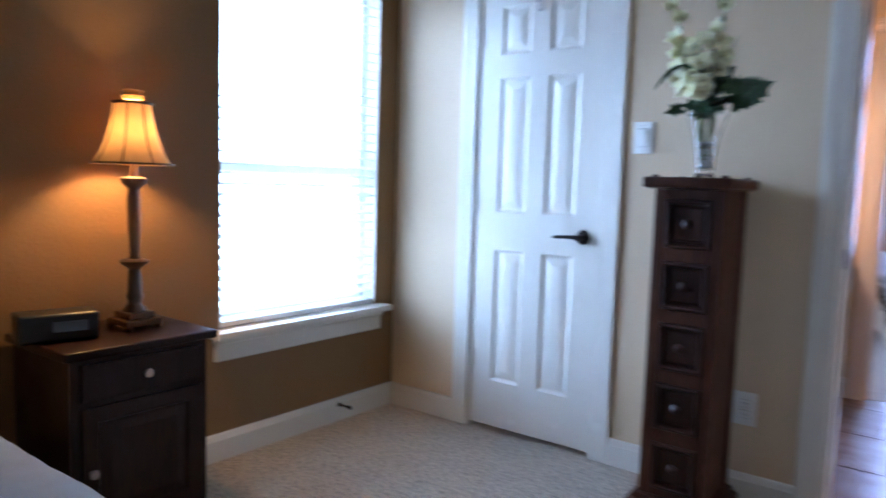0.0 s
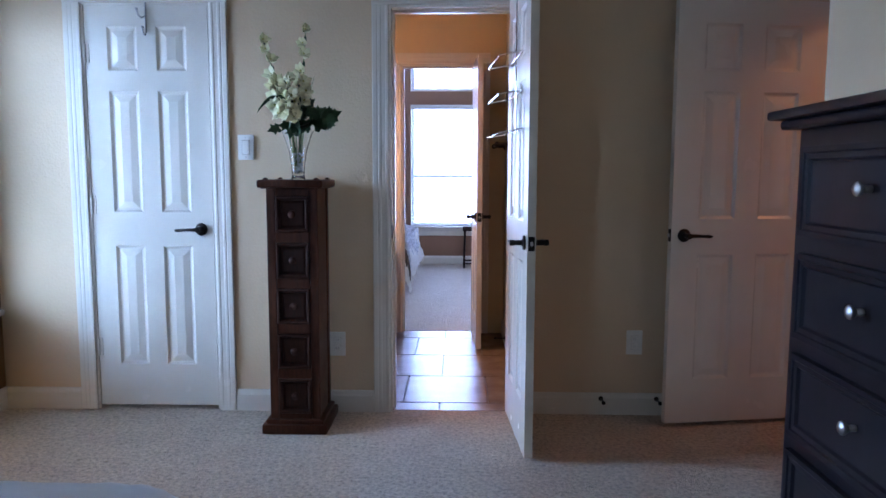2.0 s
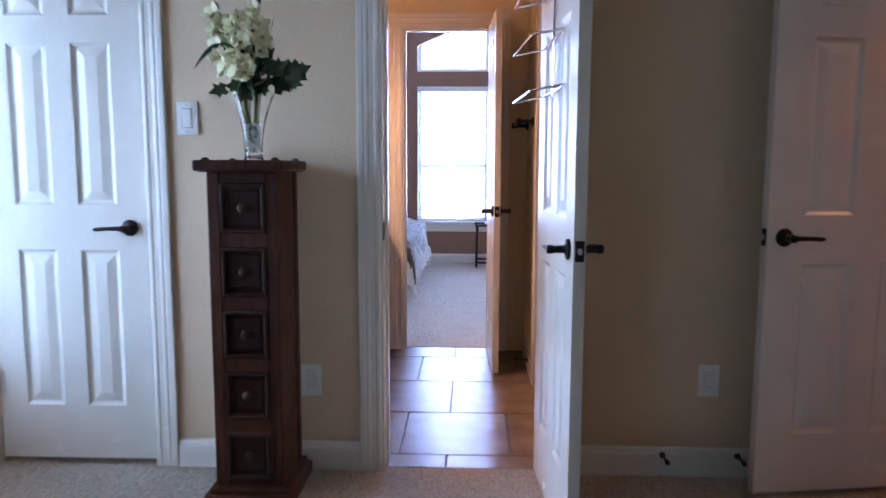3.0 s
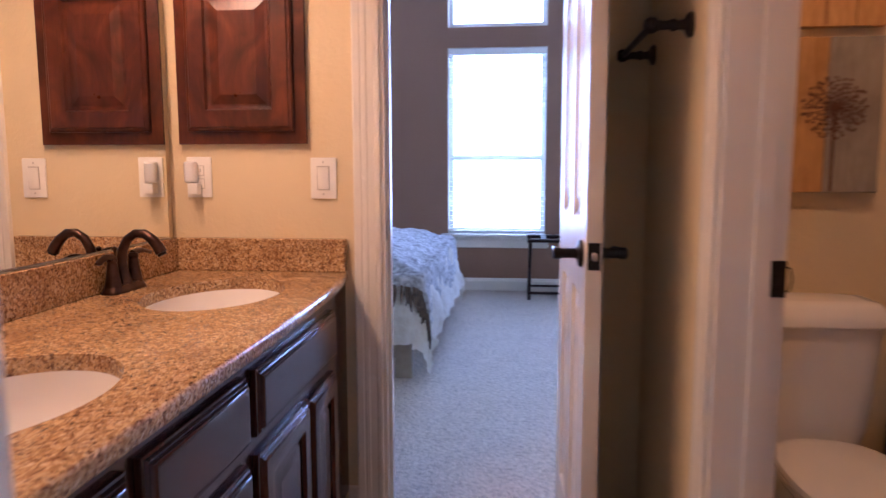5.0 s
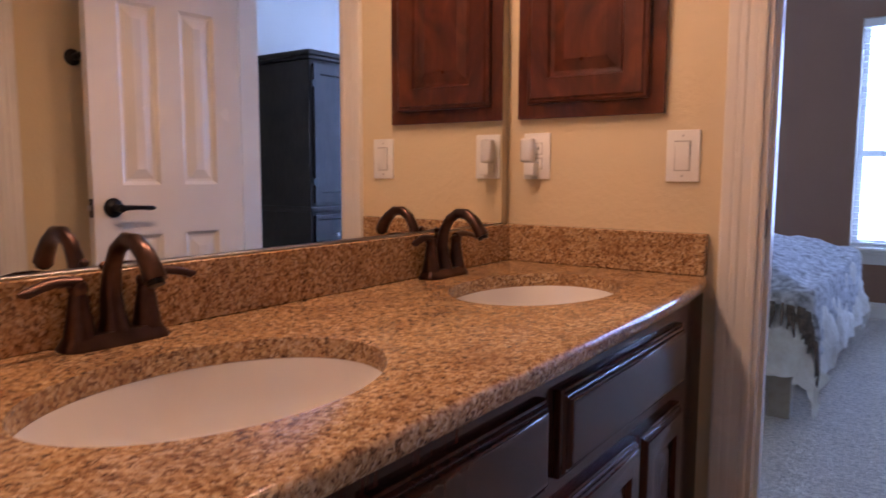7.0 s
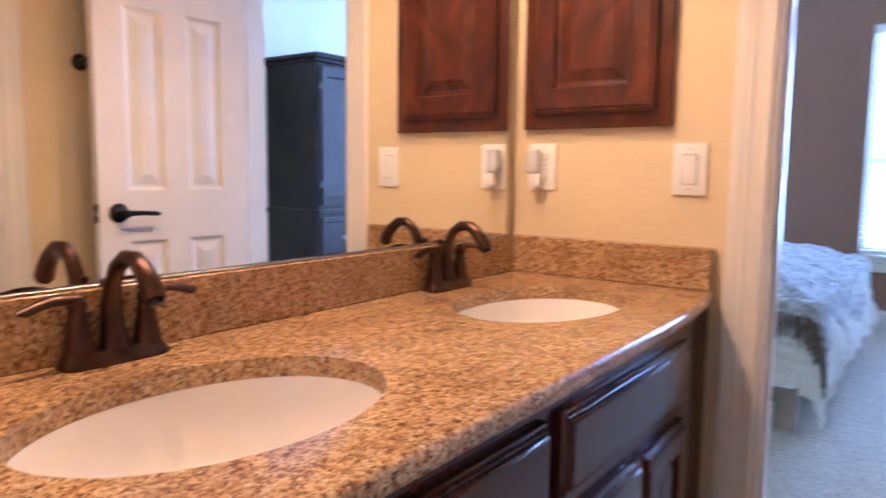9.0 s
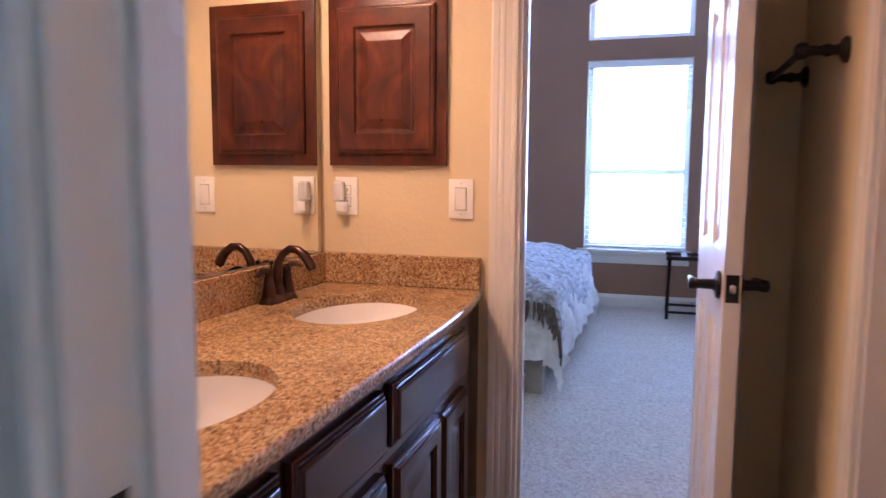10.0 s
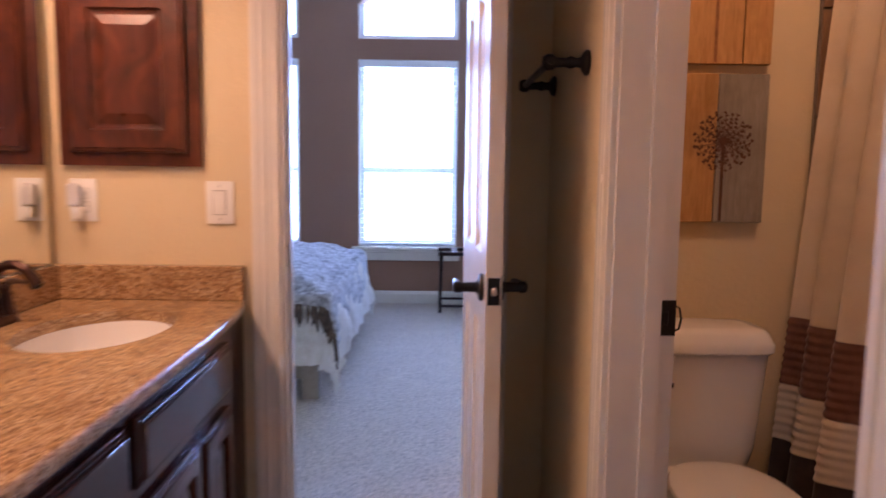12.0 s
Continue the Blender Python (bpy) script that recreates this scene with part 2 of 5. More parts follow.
shade_cloth.l.new(_mx.outputs[0], shade_cloth.n["Material Output"].inputs[0])

shade_glass = Mat("frosted_shade_glass", (0.72, 0.66, 0.56), 0.5)
shade_glass.vary(20, 0.04)
_tr = shade_glass.n.new("ShaderNodeBsdfTranslucent")
_tr.inputs[0].default_value = (0.85, 0.78, 0.66, 1)
_mx = shade_glass.n.new("ShaderNodeMixShader")
_mx.inputs[0].default_value = 0.45
shade_glass.l.new(shade_glass.b.outputs[0], _mx.inputs[1])
shade_glass.l.new(_tr.outputs[0], _mx.inputs[2])
shade_glass.l.new(_mx.outputs[0], shade_glass.n["Material Output"].inputs[0])

lamp_bronze = stained_wood("antique_brown_lamp_finish", (0.06, 0.028, 0.014), (0.17, 0.09, 0.045), 0.4)
leaf_green = Mat("dark_green_leaf", (0.025, 0.065, 0.022), 0.4).vary(30, 0.4)
stem_green = Mat("pale_green_stem", (0.14, 0.20, 0.06), 0.5).vary(30, 0.2)
petal = Mat("cream_white_petal", (0.88, 0.84, 0.54), 0.5).vary(40, 0.06)
frosted = Mat("frosted_clear_plastic", (0.93, 0.91, 0.87), 0.22)
frosted.b.inputs["Transmission Weight"].default_value = 0.3
petal_heart = Mat("yellow_green_petal_heart", (0.55, 0.50, 0.16), 0.6)
pebble = Mat("clear_glass_pebbles", (0.75, 0.78, 0.76), 0.1).vary(90, 0.3)
art_wood = stained_wood("amber_stained_plank", (0.40, 0.20, 0.055), (0.60, 0.34, 0.12), 0.5, (14, 14, 1.6))
art_grey = stained_wood("grey_washed_plank", (0.24, 0.21, 0.16), (0.34, 0.30, 0.24), 0.6, (14, 14, 1.6))
art_ink_faint = Mat("faint_brown_ink", (0.24, 0.105, 0.04), 0.7).vary(60, 0.3)
art_ink = Mat("dark_brown_ink", (0.10, 0.040, 0.024), 0.7).vary(60, 0.3)
wall_tile = Mat("brown_stone_wall_tile", (0.22, 0.13, 0.075), 0.3).vary(9, 0.25)
lawn = Mat("sunlit_grass", (0.09, 0.13, 0.045), 0.95, world_space=True).vary(0.8, 0.4)

# ---------- mesh helpers ----------


def box(bm, x0, x1, y0, y1, z0, z1):
    r = bmesh.ops.create_cube(bm, size=1.0)
    for v in r["verts"]:
        v.co = Vector((x0 + (v.co.x + 0.5) * (x1 - x0), y0 + (v.co.y + 0.5) * (y1 - y0), z0 + (v.co.z + 0.5) * (z1 - z0)))
    return r["verts"]


def soften(bm, width, segments=2):
    bmesh.ops.bevel(bm, geom=bm.edges[:], offset=width, segments=segments, affect="EDGES", profile=0.6)
    return bm


def soft_box(x0, x1, y0, y1, z0, z1, width=0.003, segments=2):
    bm = bmesh.new()
    box(bm, x0, x1, y0, y1, z0, z1)
    return soften(bm, width, segments)


def lathe(profile, steps=32, place=(0, 0, 0), sides=None):
    """A turned shape from (radius, height) pairs about the z axis."""
    bm = bmesh.new()
    loops = []
    for r, z in profile:
        loops.append([bm.verts.new((place[0] + r * math.cos(2 * math.pi * k / steps), place[1] + r * math.sin(2 * math.pi * k / steps), place[2] + z)) for k in range(steps)])
    for a, b in zip(loops, loops[1:]):
        for k in range(steps):
            bm.faces.new((a[k], a[(k + 1) % steps], b[(k + 1) % steps], b[k]))
    bm.faces.new(list(reversed(loops[0])))
    bm.faces.new(loops[-1])
    return bm


def tube(points, radii, steps=12):
    """A round bar along the points, with its own radius at each."""
    bm = bmesh.new()
    pts = [Vector(p) for p in points]
    loops = []
    side = None
    for k, p in enumerate(pts):
        way = (pts[min(k + 1, len(pts) - 1)] - pts[max(k - 1, 0)]).normalized()
        if side is None:
            side = way.orthogonal().normalized()
        side = (side - way * side.dot(way)).normalized()
        up = way.cross(side)
        r = radii[k] if isinstance(radii, (list, tuple)) else radii
        rs, ru = r if isinstance(r, tuple) else (r, r)
        loops.append([bm.verts.new(p + side * rs * math.cos(2 * math.pi * a / steps) + up * ru * math.sin(2 * math.pi * a / steps)) for a in range(steps)])
    for a, b in zip(loops, loops[1:]):
        for k in range(steps):
            bm.faces.new((a[k], a[(k + 1) % steps], b[(k + 1) % steps], b[k]))
    bm.faces.new(list(reversed(loops[0])))
    bm.faces.new(loops[-1])
    return bm


def rings(bm, x0, x1, z0, z1, profile, y=0.0, sign=-1):
    """A panel facing -y (sign -1) or +y, as nested rectangles: (inset, height towards the viewer)."""
    loops = []
    for inset, lift in profile:
        q = ((x0 + inset, z0 + inset), (x1 - inset, z0 + inset), (x1 - inset, z1 - inset), (x0 + inset, z1 - inset))
        loops.append([bm.verts.new((a, y + sign * lift, b)) for a, b in q])
    for a, b in zip(loops, loops[1:]):
        for k in range(4):
            f = (a[k], a[(k + 1) % 4], b[(k + 1) % 4], b[k])
            bm.faces.new(f if sign < 0 else tuple(reversed(f)))
    bm.faces.new(loops[-1] if sign < 0 else list(reversed(loops[-1])))
    return bm


def merge(*parts_):
    out = bmesh.new()
    for b in parts_:
        me = bpy.data.meshes.new("tmp")
        b.to_mesh(me)
        b.free()
        out.from_mesh(me)
        bpy.data.meshes.remove(me)
    return out


def moved(bm, m):
    bmesh.ops.transform(bm, matrix=m, verts=bm.verts)
    return bm


def finish(bm, name, material, smooth=False):
    bmesh.ops.recalc_face_normals(bm, faces=bm.faces)
    me = bpy.data.meshes.new(name)
    bm.to_mesh(me)
    bm.free()
    me.materials.append(material.m)
    if smooth:
        for p in me.polygons:
            p.use_smooth = True
        me.set_sharp_from_angle(angle=radians(38))
    return me


def part(name, bm, material, parent, label="", smooth=True):
    ob = new(name, finish(bm, name, material, smooth))
    ob.parent = parent
    return tagged(ob, label)


def thing(name, m, label, category, group=""):
    ob = new(name)
    ob.empty_display_size = 0.1
    ob.matrix_world = m
    return tagged(ob, label, category, group)


def single(name, bm, material, label, category, group="", m=None, smooth=True):
    ob = new(name, finish(bm, name, material, smooth))
    if m is not None:
        ob.matrix_world = m
    return tagged(ob, label, category, group)


def structure(name, bm, material, label, category, smooth=False):
    return tagged(new(name, finish(bm, name, material, smooth)), label, category, kind="structure")


def wall(name, axis, face, back, a0, a1, z1, material, label, openings=()):
    """A wall between two planes, along x ('x') or y ('y'), with openings (a0, a1, z0, z1) through it."""
    bm = bmesh.new()
    cuts = sorted({a0, a1, *(v for o in openings for v in o[:2])})
    lo, hi = min(face, back), max(face, back)
    for p, q in zip(cuts, cuts[1:]):
        spans, z = [], 0.0
        for o in sorted((o for o in openings if o[0] <= p and o[1] >= q), key=lambda o: o[2]):
            spans.append((z, o[2]))
            z = o[3]
        spans.append((z, z1))
        for s, e in spans:
            if e - s > 0.001:
                box(bm, *((p, q, lo, hi) if axis == "x" else (lo, hi, p, q)), s, e)
    return structure(name, bm, material, label, "wall")


CASING = ((0.0, 0.0), (0.0, 0.0112), (0.005, 0.0130), (0.014, 0.0130), (0.0184, 0.0112), (0.0368, 0.0120), (0.042, 0.0140), (0.0508, 0.0144), (0.0551, 0.0130), (0.0613, 0.0147), (0.077, 0.0151), (0.0823, 0.0138), (0.084, 0.0))


def moulding(length, profile=CASING):
    """A length of trim along z; the profile runs along +x, its face towards -y."""
    bm = bmesh.new()
    a = [bm.verts.new((x, -y, 0)) for x, y in profile]
    b = [bm.verts.new((x, -y, length)) for x, y in profile]
    n = len(profile)
    for k in range(n):
        bm.faces.new((a[k], a[(k + 1) % n], b[(k + 1) % n], b[k]))
    bm.faces.new(list(reversed(a)))
    bm.faces.new(b)
    return bm


def casing(name, a0, a1, top, m, left=True, right=True):
    """Casing round a door opening from a0 to a1 on a plane; m places the plane (x along, -y out)."""
    trims = []
    w = 0.084
    if left:
        trims.append(moved(moulding(top), pose(a0, 0, 0) @ Matrix.Diagonal((-1, 1, 1, 1))))
    if right:
        trims.append(moved(moulding(top), pose(a1, 0, 0)))
    head = moved(moulding(a1 - a0 + (w if left else 0) + (w if right else 0)), pose(a0 - (w if left else 0), 0, top + 0.001, 0, 90, 0) @ pose(0, 0, 0) @ Matrix.Diagonal((-1, 1, 1, 1)))
    trims.append(head)
    bm = moved(merge(*trims), m)
    return structure(name, bm, white, "white painted fluted wooden door casing", "trim")


BASE = ((0.0, 0.0), (0.0, 0.013), (0.085, 0.013), (0.092, 0.010), (0.104, 0.007), (0.110, 0.004), (0.112, 0.0))


def baseboard(name, runs):
    """Runs of baseboard: (x0, y0, x1, y1), with the room on the right-hand side of the way."""
    out = []
    for x0, y0, x1, y1 in runs:
        way = math.degrees(math.atan2(y1 - y0, x1 - x0))
        bm = moulding(math.hypot(x1 - x0, y1 - y0), BASE)
        # profile x becomes height, length runs along the way
        moved(bm, pose(x0, y0, 0, 0, 0, way) @ Matrix(((0, 0, 1, 0), (0, 1, 0, 0), (1, 0, 0, 0), (0, 0, 0, 1))))
        out.append(bm)
    return structure(name, merge(*out), white, "white painted wooden baseboard", "baseboard")

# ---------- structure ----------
W_ADDED = (-3.40, -2.50, 0.535, 2.10)          # added unseen twin on the other side of the bed, for more daylight
W1 = (1.31, 2.21, 0.535, 2.10)           # bedroom window: y0, y1, z0, z1
BD = (0.206, 0.84)                       # bath door opening along x
FD = (0.114, 0.696)                       # second bedroom door opening along x
CD = (-1.314, -0.672)                      # closet door along x
WD = (2.635, 3.434)                         # toilet room opening along y
ED = (1.56, 2.31)                         # entry opening along y
FW = ((-0.107, 0.76), (0.909, 1.776), (-1.50, -0.629))
DOOR_H = 2.03

wall("wall_window", "y", XW, XW - 0.15, -3.7, YA + 0.12, CEIL, brown, "dark brown painted accent wall with a window and an added unseen one", [W1, W_ADDED])
wall("wall_bath_side", "x", YA, YA2, XW, XH + 0.12, CEIL, beige, "beige orange-peel textured wall with two doorways", [(*CD, 0, DOOR_H + 0.02), (*BD, 0, DOOR_H + 0.005)])
wall("wall_dresser", "y", XR, XR + 0.12, -3.7, 1.50, CEIL, beige, "beige painted wall behind a dark chest", [])
wall("wall_alcove", "x", 1.38, 1.50, XR + 0.12, XH + 0.12, CEIL, beige, "short beige return wall beside the entry", [])
wall("wall_entry", "y", XH, XH + 0.12, 1.50, YA, CEIL, beige, "beige wall with the entry doorway", [(*ED, 0, DOOR_H + 0.01)])
wall("wall_back", "x", -3.82, -3.7, XW - 0.15, XR + 0.12, CEIL, beige, "plain beige wall behind the bed", [])
wall("wall_closet_back", "x", 2.95, 3.07, XW, -0.68, CEIL, beige, "plain wall at the back of the closet", [])
wall("wall_mirror", "y", XM, XM - 0.12, YA2, YB, CEIL, gold, "golden beige bath wall behind the mirror", [])
wall("wall_bath_end", "x", YB, YB2, -2.9, 2.75, CEIL2, gold, "golden beige textured wall with a doorway", [(*FD, 0, DOOR_H)])
wall("wall_partition", "y", XP, XP2, YA2, YB, CEIL, gold, "golden beige partition to the toilet room", [(*WD, 0, DOOR_H + 0.005)])
wall("wall_shower", "y", 2.42, 2.54, YA2, YB, CEIL, gold, "plain wall behind the bathtub", [])
wall("wall_far", "x", YC, YC + 0.15, -2.9, 2.75, CEIL2, taupe, "taupe painted wall with tall windows", [(a, b, 0.513, 2.145) for a, b in FW] + [(-0.107, 0.76, 2.32, 2.87), (0.909, 1.776, 2.32, 2.87), (-1.50, -0.629, 2.32, 2.72)])
wall("wall_far_left", "y", -2.78, -2.9, YB2, YC, CEIL2, taupe, "plain taupe wall of the second bedroom", [])
wall("wall_far_right", "y", 2.62, 2.74, YB2, YC, CEIL2, ceiling_paint, "pale wall behind the armoire", [])
wall("wall_hall", "y", 3.6, 3.72, 0.2, 4.2, CEIL, beige, "plain hall wall beyond the entry", [])
wall("wall_hall_end_1", "x", 0.2, 0.32, XH + 0.12, 3.6, CEIL, beige, "plain hall end wall", [])
wall("wall_hall_end_2", "x", 2.6, 2.72, XH + 0.12, 3.6, CEIL, beige, "plain hall end wall", [])

_b = bmesh.new()
box(_b, XW - 0.15, 3.72, -3.82, YA2 + 0.6, CEIL, CEIL + 0.1)
structure("ceiling", _b, ceiling_paint, "plain off-white bedroom ceiling", "ceiling")
_b = bmesh.new()
box(_b, XM - 0.12, 2.54, YA2 + 0.601, YB, CEIL, CEIL + 0.1)
structure("ceiling_bath", _b, ceiling_paint, "plain off-white bath ceiling", "ceiling")
_b = bmesh.new()
box(_b, -2.9, 2.75, YB, YC + 0.15, CEIL2, CEIL2 + 0.1)
structure("ceiling_far", _b, ceiling_paint, "high off-white ceiling of the second bedroom", "ceiling")

_b = bmesh.new()
box(_b, XW - 0.15, 3.72, -3.82, 2.375, -0.12, 0.0)
box(_b, XW - 0.15, XM - 0.12, 2.375, 3.07, -0.12, 0.0)
structure("floor", _b, carpet, "beige cut-pile carpet on the bedroom floor", "carpet")
_b = bmesh.new()
box(_b, -2.9, 2.75, 4.25, YC + 0.15, -0.12, 0.0)
structure("floor_far", _b, carpet, "beige cut-pile carpet in the second bedroom", "carpet")
_b = bmesh.new()
box(_b, XM - 0.12, 2.54, 2.375, 4.25, -0.12, -0.012)
bath_floor = structure("floor_bath", _b, grout, "tan ceramic tile floor with dark grout", "tile floor")
_b = bmesh.new()
box(_b, -60, 60, -60, 60, -0.9, -0.7)
structure("ground", _b, lawn, "lawn outside the windows", "ground")

# jamb linings in the openings
def jamb(name, m, width, depth, top):
    bm = bmesh.new()
    t = 0.012
    box(bm, 0, t, 0, depth, 0, top)
    box(bm, width - t, width, 0, depth, 0, top)
    box(bm, t, width - t, 0, depth, top - t, top)
    s = depth * 0.5
    box(bm, t, t + 0.011, s, s + 0.03, 0, top - t)
    box(bm, width - t - 0.011, width - t, s, s + 0.03, 0, top - t)
    box(bm, t, width - t, s, s + 0.03, top - t - 0.011, top - t)
    return structure(name, moved(bm, m), white, "white painted door jamb with a stop", "door frame")


jamb("frame_bath_door", pose(BD[0], YA, 0), BD[1] - BD[0], 0.12, DOOR_H + 0.005)
jamb("frame_far_door", pose(FD[0], YB2, 0) @ Matrix.Diagonal((1, -1, 1, 1)), FD[1] - FD[0], 0.12, DOOR_H)
jamb("frame_closet_door", pose(CD[0], YA, 0), CD[1] - CD[0], 0.12, DOOR_H + 0.02)
jamb("frame_toilet_room", pose(XP, WD[0], 0, 0, 0, 90) @ Matrix.Diagonal((1, -1, 1, 1)), WD[1] - WD[0], 0.12, DOOR_H + 0.005)
jamb("frame_entry", pose(XH, ED[0], 0, 0, 0, 90) @ Matrix.Diagonal((1, -1, 1, 1)), ED[1] - ED[0], 0.12, DOOR_H + 0.01)

casing("trim_closet", CD[0], CD[1], DOOR_H + 0.02, pose(0, YA, 0))
casing("trim_bath_door", BD[0], BD[1], DOOR_H + 0.005, pose(0, YA, 0))
casing("trim_bath_door_inner", -BD[1], -BD[0], DOOR_H + 0.005, pose(0, YA2, 0, 0, 0, 180))
casing("trim_far_door", FD[0], FD[1], DOOR_H, pose(0, YB, 0))
casing("trim_far_door_outer", -FD[1], -FD[0], DOOR_H, pose(0, YB2, 0, 0, 0, 180))
casing("trim_toilet_room", -WD[1], -WD[0], DOOR_H + 0.005, pose(XP, 0, 0, 0, 0, -90))
casing("trim_entry", -ED[1], -ED[0], DOOR_H + 0.01, pose(XH, 0, 0, 0, 0, -90), left=False)

baseboard("baseboard", [(XW, -3.7, XW, YA), (XW, YA, CD[0] - 0.084, YA), (CD[1] + 0.084, YA, BD[0] - 0.084, YA), (BD[1] + 0.084, YA, XH, YA), (XR, 1.50, XR, -3.7), (XH, 1.50, XR, 1.50), (XR, -3.7, XW, -3.7)])
baseboard("baseboard_bath", [(XP, YB, XP, WD[1] + 0.084), (0.0, YB, FD[0] - 0.084, YB), (XP2, YB, 1.66, YB), (XP2, WD[1], XP2, YB)])
baseboard("baseboard_far", [(-2.78, YC, 2.62, YC), (2.62, YC, 2.62, YB2), (-2.78, YB2, -2.78, YC)])

# bath floor tiles in a staggered bond
TX, TY = 0.460, 0.503
_tile = soft_box(-TX / 2 + 0.003, TX / 2 - 0.003, -TY / 2 + 0.003, TY / 2 - 0.003, -0.012, -0.001, 0.0015, 1)
_tile_mesh = finish(_tile, "tile", tile_mat)


def lay_tile(x0, x1, y0, y1, me=None):
    if me is None:
        me = finish(soft_box(x0 + 0.003, x1 - 0.003, y0 + 0.003, y1 - 0.003, -0.012, -0.001, 0.0015, 1), "tile", tile_mat)
        at = (0, 0, 0)
    else:
        at = ((x0 + x1) / 2, (y0 + y1) / 2, 0)
    ob = new("tile", me)
    ob.location, ob.parent = at, bath_floor


for row in range(-1, 4):
    y0, y1 = 2.506 + row * TY, 2.506 + (row + 1) * TY
    first = 0.258 if row % 2 == 0 else 0.455
    for k in range(-3, 6):
        x0, x1 = first + k * TX, first + (k + 1) * TX
        c = (max(x0, XM - 0.1), min(x1, 2.5), max(y0, 2.378), min(y1, 4.248))
        if c[1] - c[0] < 0.03 or c[3] - c[2] < 0.03:
            continue
        whole = c == (x0, x1, y0, y1)
        lay_tile(*c, _tile_mesh if whole else None)

# ---------- windows ----------


def window(name, m, w, z0, z1, slats, label, sill=True, tilt=1.5):
    """A sash window with blinds in an opening w wide; m puts its origin at the opening's middle, on the wall's inner face, with the room towards -y."""
    h = z1 - z0
    ob = thing(name, m, label, "window")
    ob["kind"] = "structure"
    t = 0.045
    bm = bmesh.new()
    d0, d1 = 0.085, 0.145
    box(bm, -w / 2, -w / 2 + t, d0, d1, z0, z1)
    box(bm, w / 2 - t, w / 2, d0, d1, z0, z1)
    box(bm, -w / 2 + t, w / 2 - t, d0, d1, z0, z0 + t)
    box(bm, -w / 2 + t, w / 2 - t, d0, d1, z1 - t, z1)
    if slats:
        zm = z0 + 0.415 * h
        box(bm, -w / 2 + t, w / 2 - t, d0 + 0.01, d1 - 0.01, zm - 0.022, zm + 0.022)
    part("window_frame", bm, vinyl, ob)
    panes = ((z0 + t, z0 + 0.415 * h - 0.022), (z0 + 0.415 * h + 0.022, z1 - t)) if slats else ((z0 + t, z1 - t),)
    for a, b in panes:
        bm = bmesh.new()
        box(bm, -w / 2 + t, w / 2 - t, 0.118, 0.122, a, b)
        p = part("pane", bm, glass, ob)
        p.visible_shadow = False
    # drywall return
    bm = bmesh.new()
    box(bm, -w / 2, -w / 2 + 0.004, 0.001, d0, z0, z1)
    box(bm, w / 2 - 0.004, w / 2, 0.001, d0, z0, z1)
    box(bm, -w / 2 + 0.004, w / 2 - 0.004, 0.001, d0, z1 - 0.004, z1)
    part("reveal", bm, white, ob)
    if sill:
        bm = soft_box(-w / 2 - 0.055, w / 2 + 0.055, -0.075, 0.085, z0 - 0.028, z0 + 0.001, 0.006)
        part("window_sill", bm, white, ob)
        bm = bmesh.new()
        box(bm, -w / 2 - 0.03, w / 2 + 0.03, -0.018, -0.0005, z0 - 0.125, z0 - 0.029)
        box(bm, -w / 2 - 0.035, w / 2 + 0.035, -0.028, -0.0005, z0 - 0.055, z0 - 0.0285)
        part("apron", soften(bm, 0.003, 1), white, ob)
    if slats:
        bl = part("blind", soft_box(-w / 2 + 0.006, w / 2 - 0.006, 0.004, 0.06, z1 - 0.06, z1 - 0.006, 0.003), slat_mat, ob, "white faux-wood blind, slats open")
        n = int((h - 0.1) / 0.0415)
        me = finish(soft_box(-w / 2 + 0.008, w / 2 - 0.008, -0.024, 0.024, -0.0014, 0.0014, 0.001, 1), "slat", slat_mat)
        for k in range(n):
            s = new("slat", me)
            s.parent = bl
            s.matrix_basis = pose(0, 0.033, z1 - 0.085 - k * (h - 0.115) / (n - 1), tilt)
        part("bottom_rail", soft_box(-w / 2 + 0.008, w / 2 - 0.008, 0.01, 0.056, z0 + 0.006, z0 + 0.024, 0.003), slat_mat, bl)
        for x in (-w * 0.34, 0.0, w * 0.34):
            part("cord", tube([(x, 0.008, z0 + 0.02), (x, 0.008, z1 - 0.06)], 0.0012, 6), slat_mat, bl)
    return ob


window("window_1", pose(XW, (W1[0] + W1[1]) / 2, 0, 0, 0, 90), W1[1] - W1[0], W1[2], W1[3], True, "white sash window with open blinds and a deep sill", tilt=14)
# made-up window out of view, lets the extra daylight in
window("window_8", pose(XW, (W_ADDED[0] + W_ADDED[1]) / 2, 0, 0, 0, 90), W_ADDED[1] - W_ADDED[0], W_ADDED[2], W_ADDED[3], True, "added unseen white sash window with open blinds beyond the bed", tilt=14)
for k, (a, b) in enumerate(FW):
    window(f"window_{2 + k}", pose((a + b) / 2, YC, 0), b - a, 0.513, 2.145, True, "tall white sash window with open blinds")
    window(f"window_{5 + k}", pose((a + b) / 2, YC, 0), b - a, 2.32, 2.87 if k < 2 else 2.72, False, "white transom window above a sash window", sill=False)
# arched head over the paired transoms
_b = bmesh.new()
for a, b in FW[:2]:
    xs = [a + (b - a) * k / 16 for k in range(17)]
    for x0, x1 in zip(xs, xs[1:]):
        v = [0.886 + math.sqrt(3.881 - (x - 0.835) ** 2) for x in (x0, x1)]
        q = [_b.verts.new((x, y, z)) for y in (YC, YC + 0.15) for x, z in ((x0, v[0]), (x1, v[1]), (x1, 2.87), (x0, 2.87))]
        for f in ((0, 1, 2, 3), (7, 6, 5, 4), (0, 4, 5, 1), (3, 2, 6, 7)):
            _b.faces.new([q[n] for n in f])
